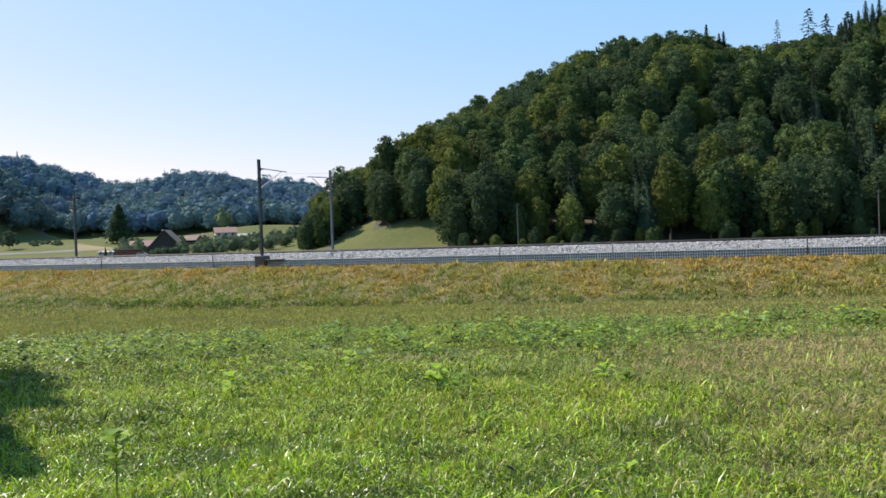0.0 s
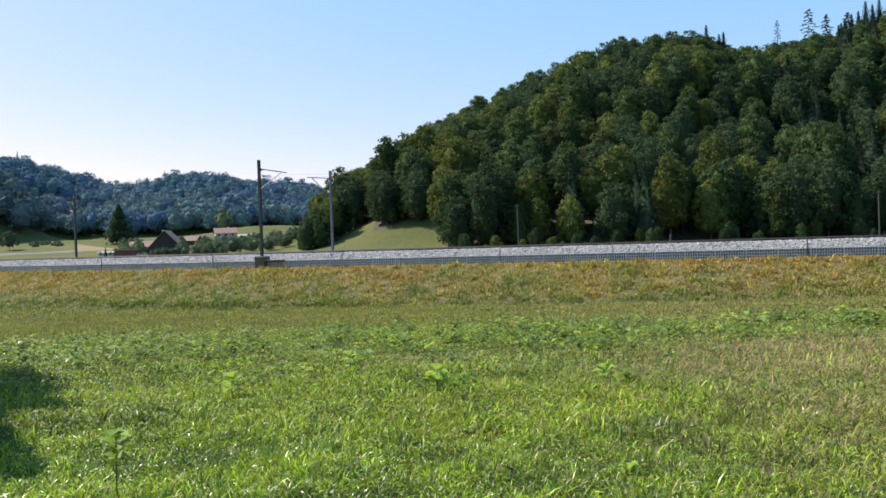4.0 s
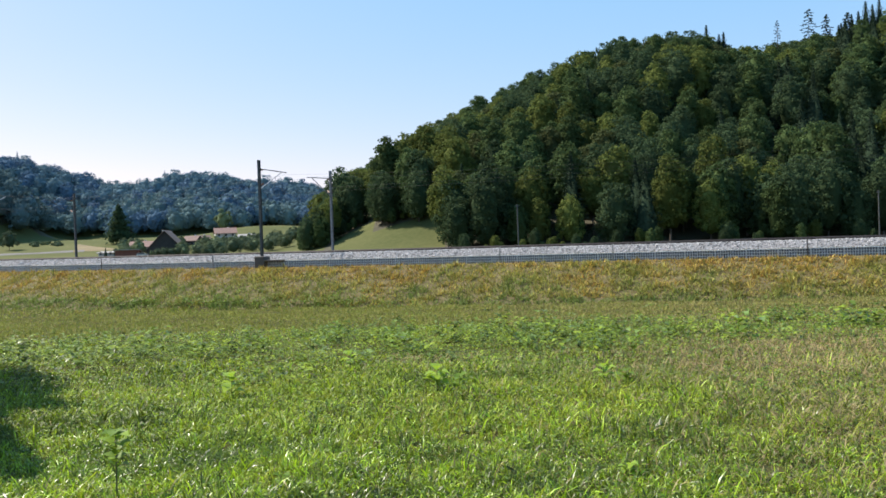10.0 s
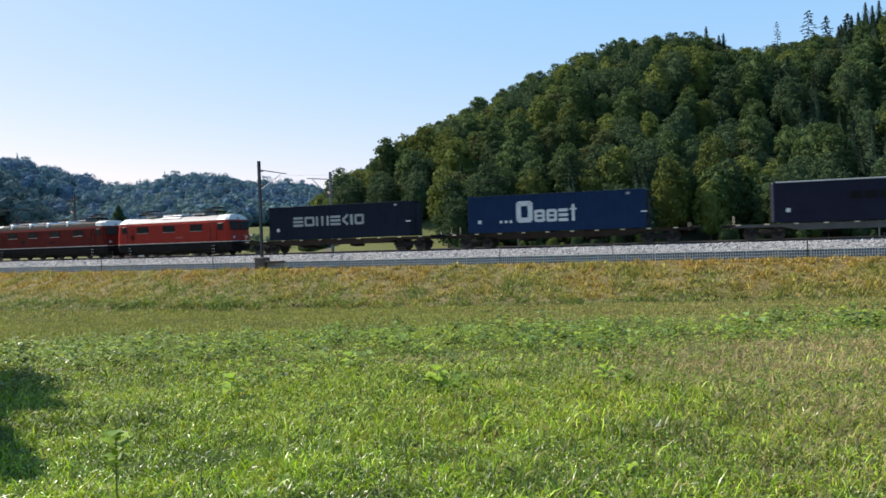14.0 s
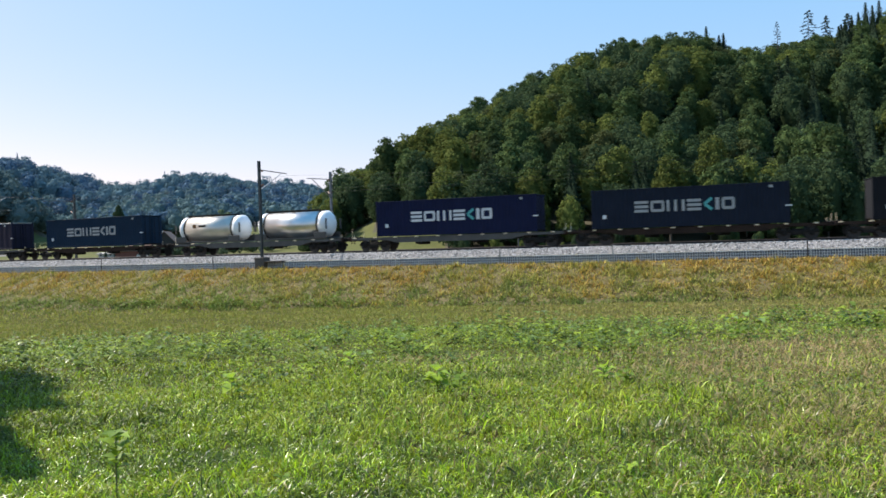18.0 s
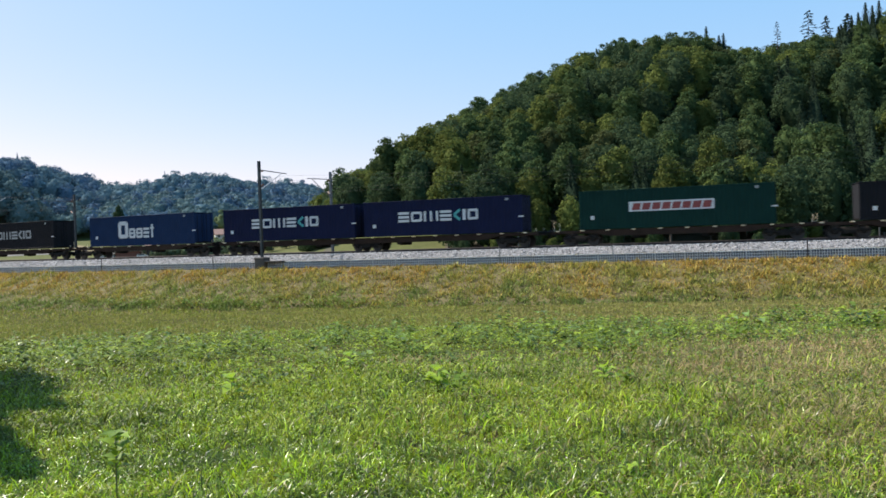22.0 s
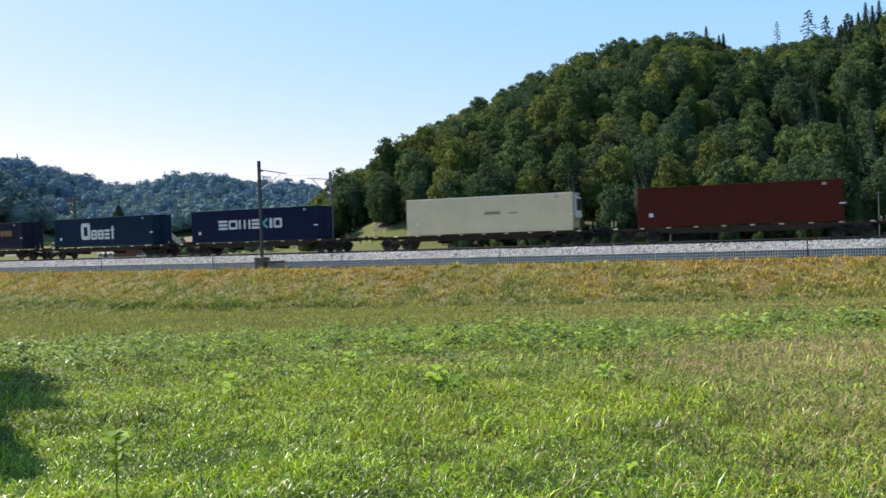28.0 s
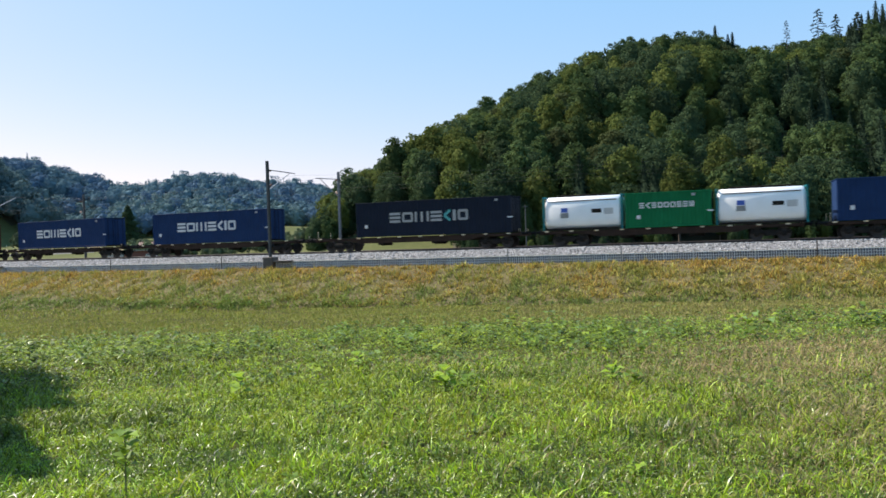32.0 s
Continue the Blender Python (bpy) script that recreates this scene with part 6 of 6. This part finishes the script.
M_dryslope = mat("dry_slope", (0.15, 0.125, 0.07), (0.24, 0.19, 0.11), 0.08, 0.95, fine=0.8, bump=0.2, spec=0.1)
M_track = mat("gravel_track", (0.13, 0.125, 0.11), (0.19, 0.18, 0.16), 0.3, 0.95, fine=2, bump=0.2, spec=0.1)
draped("farm_track", -30, 150, 376, 384, 6, M_track, "pale farm track across the far meadow", "track")
draped("dry_slope", 130, 205, 378, 428, 8, M_dryslope, "dry tan slope below the far wood", "slope", 1.1)
parked_car(across(252, 318), 318, 15, "white car parked beside the farm shed")

KINDS.append((conifer(90, 21, 7.6, 5600, 0.75, bulge=2.2), trunk_arrays(20, 0.4, 90, 0), 2, True))
MESHES.append((np_mesh("crown", *KINDS[-1][0], [LEAF[2]]), np_mesh("trunk", *KINDS[-1][1], [M_bark])))
tree(len(KINDS) - 1, across(213, 420), 420, 0.98, 0, "tall broad dark conifer beside the farm", "trees in the valley", "fir_tree")
tree(8, across(187, 300), 300, 0.19, 40, "small dark conifer beside the shed", "trees in the valley", "fir_tree")
# garden foliage coloured lighter and greyer to stand for haze over the valley
M_garden = [mat("garden_leaf_hazed", (0.094, 0.128, 0.070), (0.145, 0.182, 0.094), 0.3, 0.8, fine=3, bump=0, island=0.18, through_light=0.3, vary=0.3, spec=0.05),
            mat("garden_leaf_hazed_dark", (0.066, 0.094, 0.058), (0.104, 0.138, 0.076), 0.3, 0.8, fine=3, bump=0, island=0.18, through_light=0.3, vary=0.3, spec=0.05)]
for i in range(4):
    KINDS.append((puffed(120 + i, 19, 7.0 + i, 900, 0.85, 0.03, 13, 0.3), trunk_arrays(14, 0.3, 120 + i), i, False))
    MESHES.append((np_mesh("crown", *KINDS[-1][0], [M_garden[KINDS[-1][2] % 2]]), np_mesh("trunk", *KINDS[-1][1], [M_bark])))
G0 = len(KINDS) - 4
tree(G0 + 1, across(17, 405), 405, 0.50, 40, "round bright green tree on the slope", "trees in the valley")
tree(G0, across(398, 560), 560, 0.85, 140, "pale green tree at the wood's foot", "trees in the valley")
rnd = random.Random(6)
for k in range(150):
    px = rnd.choice((rnd.uniform(300, 400), rnd.uniform(360, 530), rnd.uniform(375, 525), rnd.uniform(215, 265), rnd.uniform(55, 112)))
    dd = rnd.uniform(418, 440) if px < 120 else rnd.uniform(350, 385) if px < 270 else rnd.uniform(300, 405)
    tree(G0 + rnd.randrange(4), across(px, dd), dd, (0.14 if px < 120 else 1.0) * rnd.uniform(0.16, 0.36) + (0.08 if px < 120 else 0), rnd.uniform(0, 360), "small bushy tree among the valley gardens", "garden trees in the valley", "garden_tree", z=land1(across(px, dd), dd) - 0.6)
for px, dd, k in ((268, 316, 0.13), (279, 315, 0.17), (291, 314, 0.19), (303, 315, 0.17), (314, 316, 0.20), (326, 318, 0.17), (205, 352, 0.16), (218, 356, 0.2)):
    tree(G0 + int(px) % 4, across(px, dd), dd, k, px * 3, "low bushy tree before the barn", "garden trees in the valley", "garden_tree")
for px, dd, k in ((546, 258, 0.62), (557, 262, 0.70), (568, 256, 0.66), (578, 262, 0.78), (588, 268, 0.85), (538, 266, 0.55)):
    tree((2, 0, 5)[int(px) % 3], across(px, dd), dd, k, px, "dense dark tree at the foot of the wood", "trees of the wood's edge", z=land1(across(px, dd), dd) - 2.2)
for px, dd, k in ((668, 257, 0.2), (684, 256, 0.15), (698, 254, 0.19), (714, 252, 0.15), (728, 251, 0.17), (742, 250, 0.15), (756, 249, 0.18), (975, 190, 0.22), (995, 192, 0.17)):
    tree(1, across(px, dd), dd, k, px, "pale green bush at the wood's edge", "bushes at the wood's edge", "bush")


rnd = random.Random(16)
for k in range(46):
    px = rnd.choice((rnd.uniform(592, 760), rnd.uniform(770, 1568), rnd.uniform(770, 1568)))
    dd = rnd.uniform(262, 270) if px < 690 else rnd.uniform(251, 256) if px < 775 else rnd.uniform(197, 205)
    tree((0, 2, 5, 1)[k % 4], across(px, dd), dd, rnd.uniform(0.14, 0.34), rnd.uniform(0, 360), "leafy undergrowth at the wood's edge", "bushes at the wood's edge", "bush")
for px, k in ((1262, 0.90), (1284, 0.91), (1292, 0.86), (1500, 0.88), (1519, 0.93), (1531, 0.95), (1544, 1.02), (1556, 0.95), (1568, 1.01), (1584, 0.98)):
    tree(8 + px % 3, across(px, 350 + px % 4), 350 + px % 4, k, px, "dark spruce rising over the ridge", "thin trees on the ridge")


def dead_larch(x, y, h, label, seed, full, reach, droop):
    """A thin conifer with separate spreading branches and sparse needle sprays against the sky."""
    z = land1(x, y)
    la = thing("larch_tree", label, "tree", "thin trees on the ridge", m=pose(x, y, z))
    tv, tt = trunk_arrays(h, 0.24, seed, 0)
    new("trunk", np_mesh("trunk", tv, tt, [M_bark])).parent = la
    rng = np.random.default_rng(seed)
    P, N = [], []
    for i in range(34):
        u = 0.52 + 0.46 * i / 34
        a = i * 2.3 + rng.uniform(-0.4, 0.4)
        q = reach * min(1.0, (1 - u) * 4.2 + 0.10) * rng.uniform(0.6, 1.1)
        tip = np.array([math.cos(a) * q, math.sin(a) * q, h * u + droop * q])
        bm = BM()
        rod(bm, (0, 0, h * u), tuple(tip), 0.07, 5, 0.025)
        part("branch", bm, M_bark, la)
        for w in rng.uniform(0.2, 1.05, full):
            P.append(tip * w + np.array([0, 0, h * u]) * (1 - w) + rng.normal(0, 0.16, 3))
            N.append((math.cos(a) * 0.3, math.sin(a) * 0.3, 1.0))
    v, t = tri_leaves(np.array(P), np.array(N), 0.32, rng, 0.4)
    new("crown", np_mesh("crown", v, t, [LEAF[3]])).parent = la
    return la


dead_larch(across(1387, 352), 352, 29, "thin half-bare larch on the ridge", 5, 8, 2.2, 0.12)
dead_larch(across(1443, 350), 350, 31, "thin larch with sparse drooping branches", 6, 34, 4.0, -0.22)
dead_larch(across(1474, 348), 348, 26.5, "thin dark larch on the ridge", 7, 40, 2.8, -0.25)
dead_larch(across(1512, 348), 348, 25, "dark ragged larch among the ridge trees", 8, 44, 3.0, -0.25)


def motions():
    """The freight train runs through; all else stands still."""
    rolls(loco_six, 199.8, 7.2)
    rolls(loco_four, 182.45, 4.0)
    for ob, s, half in COUPLED:
        rolls(ob, s, half)
    for ob, s, z in LOAD:
        rolls(ob, s, 7.1, z)


motions()
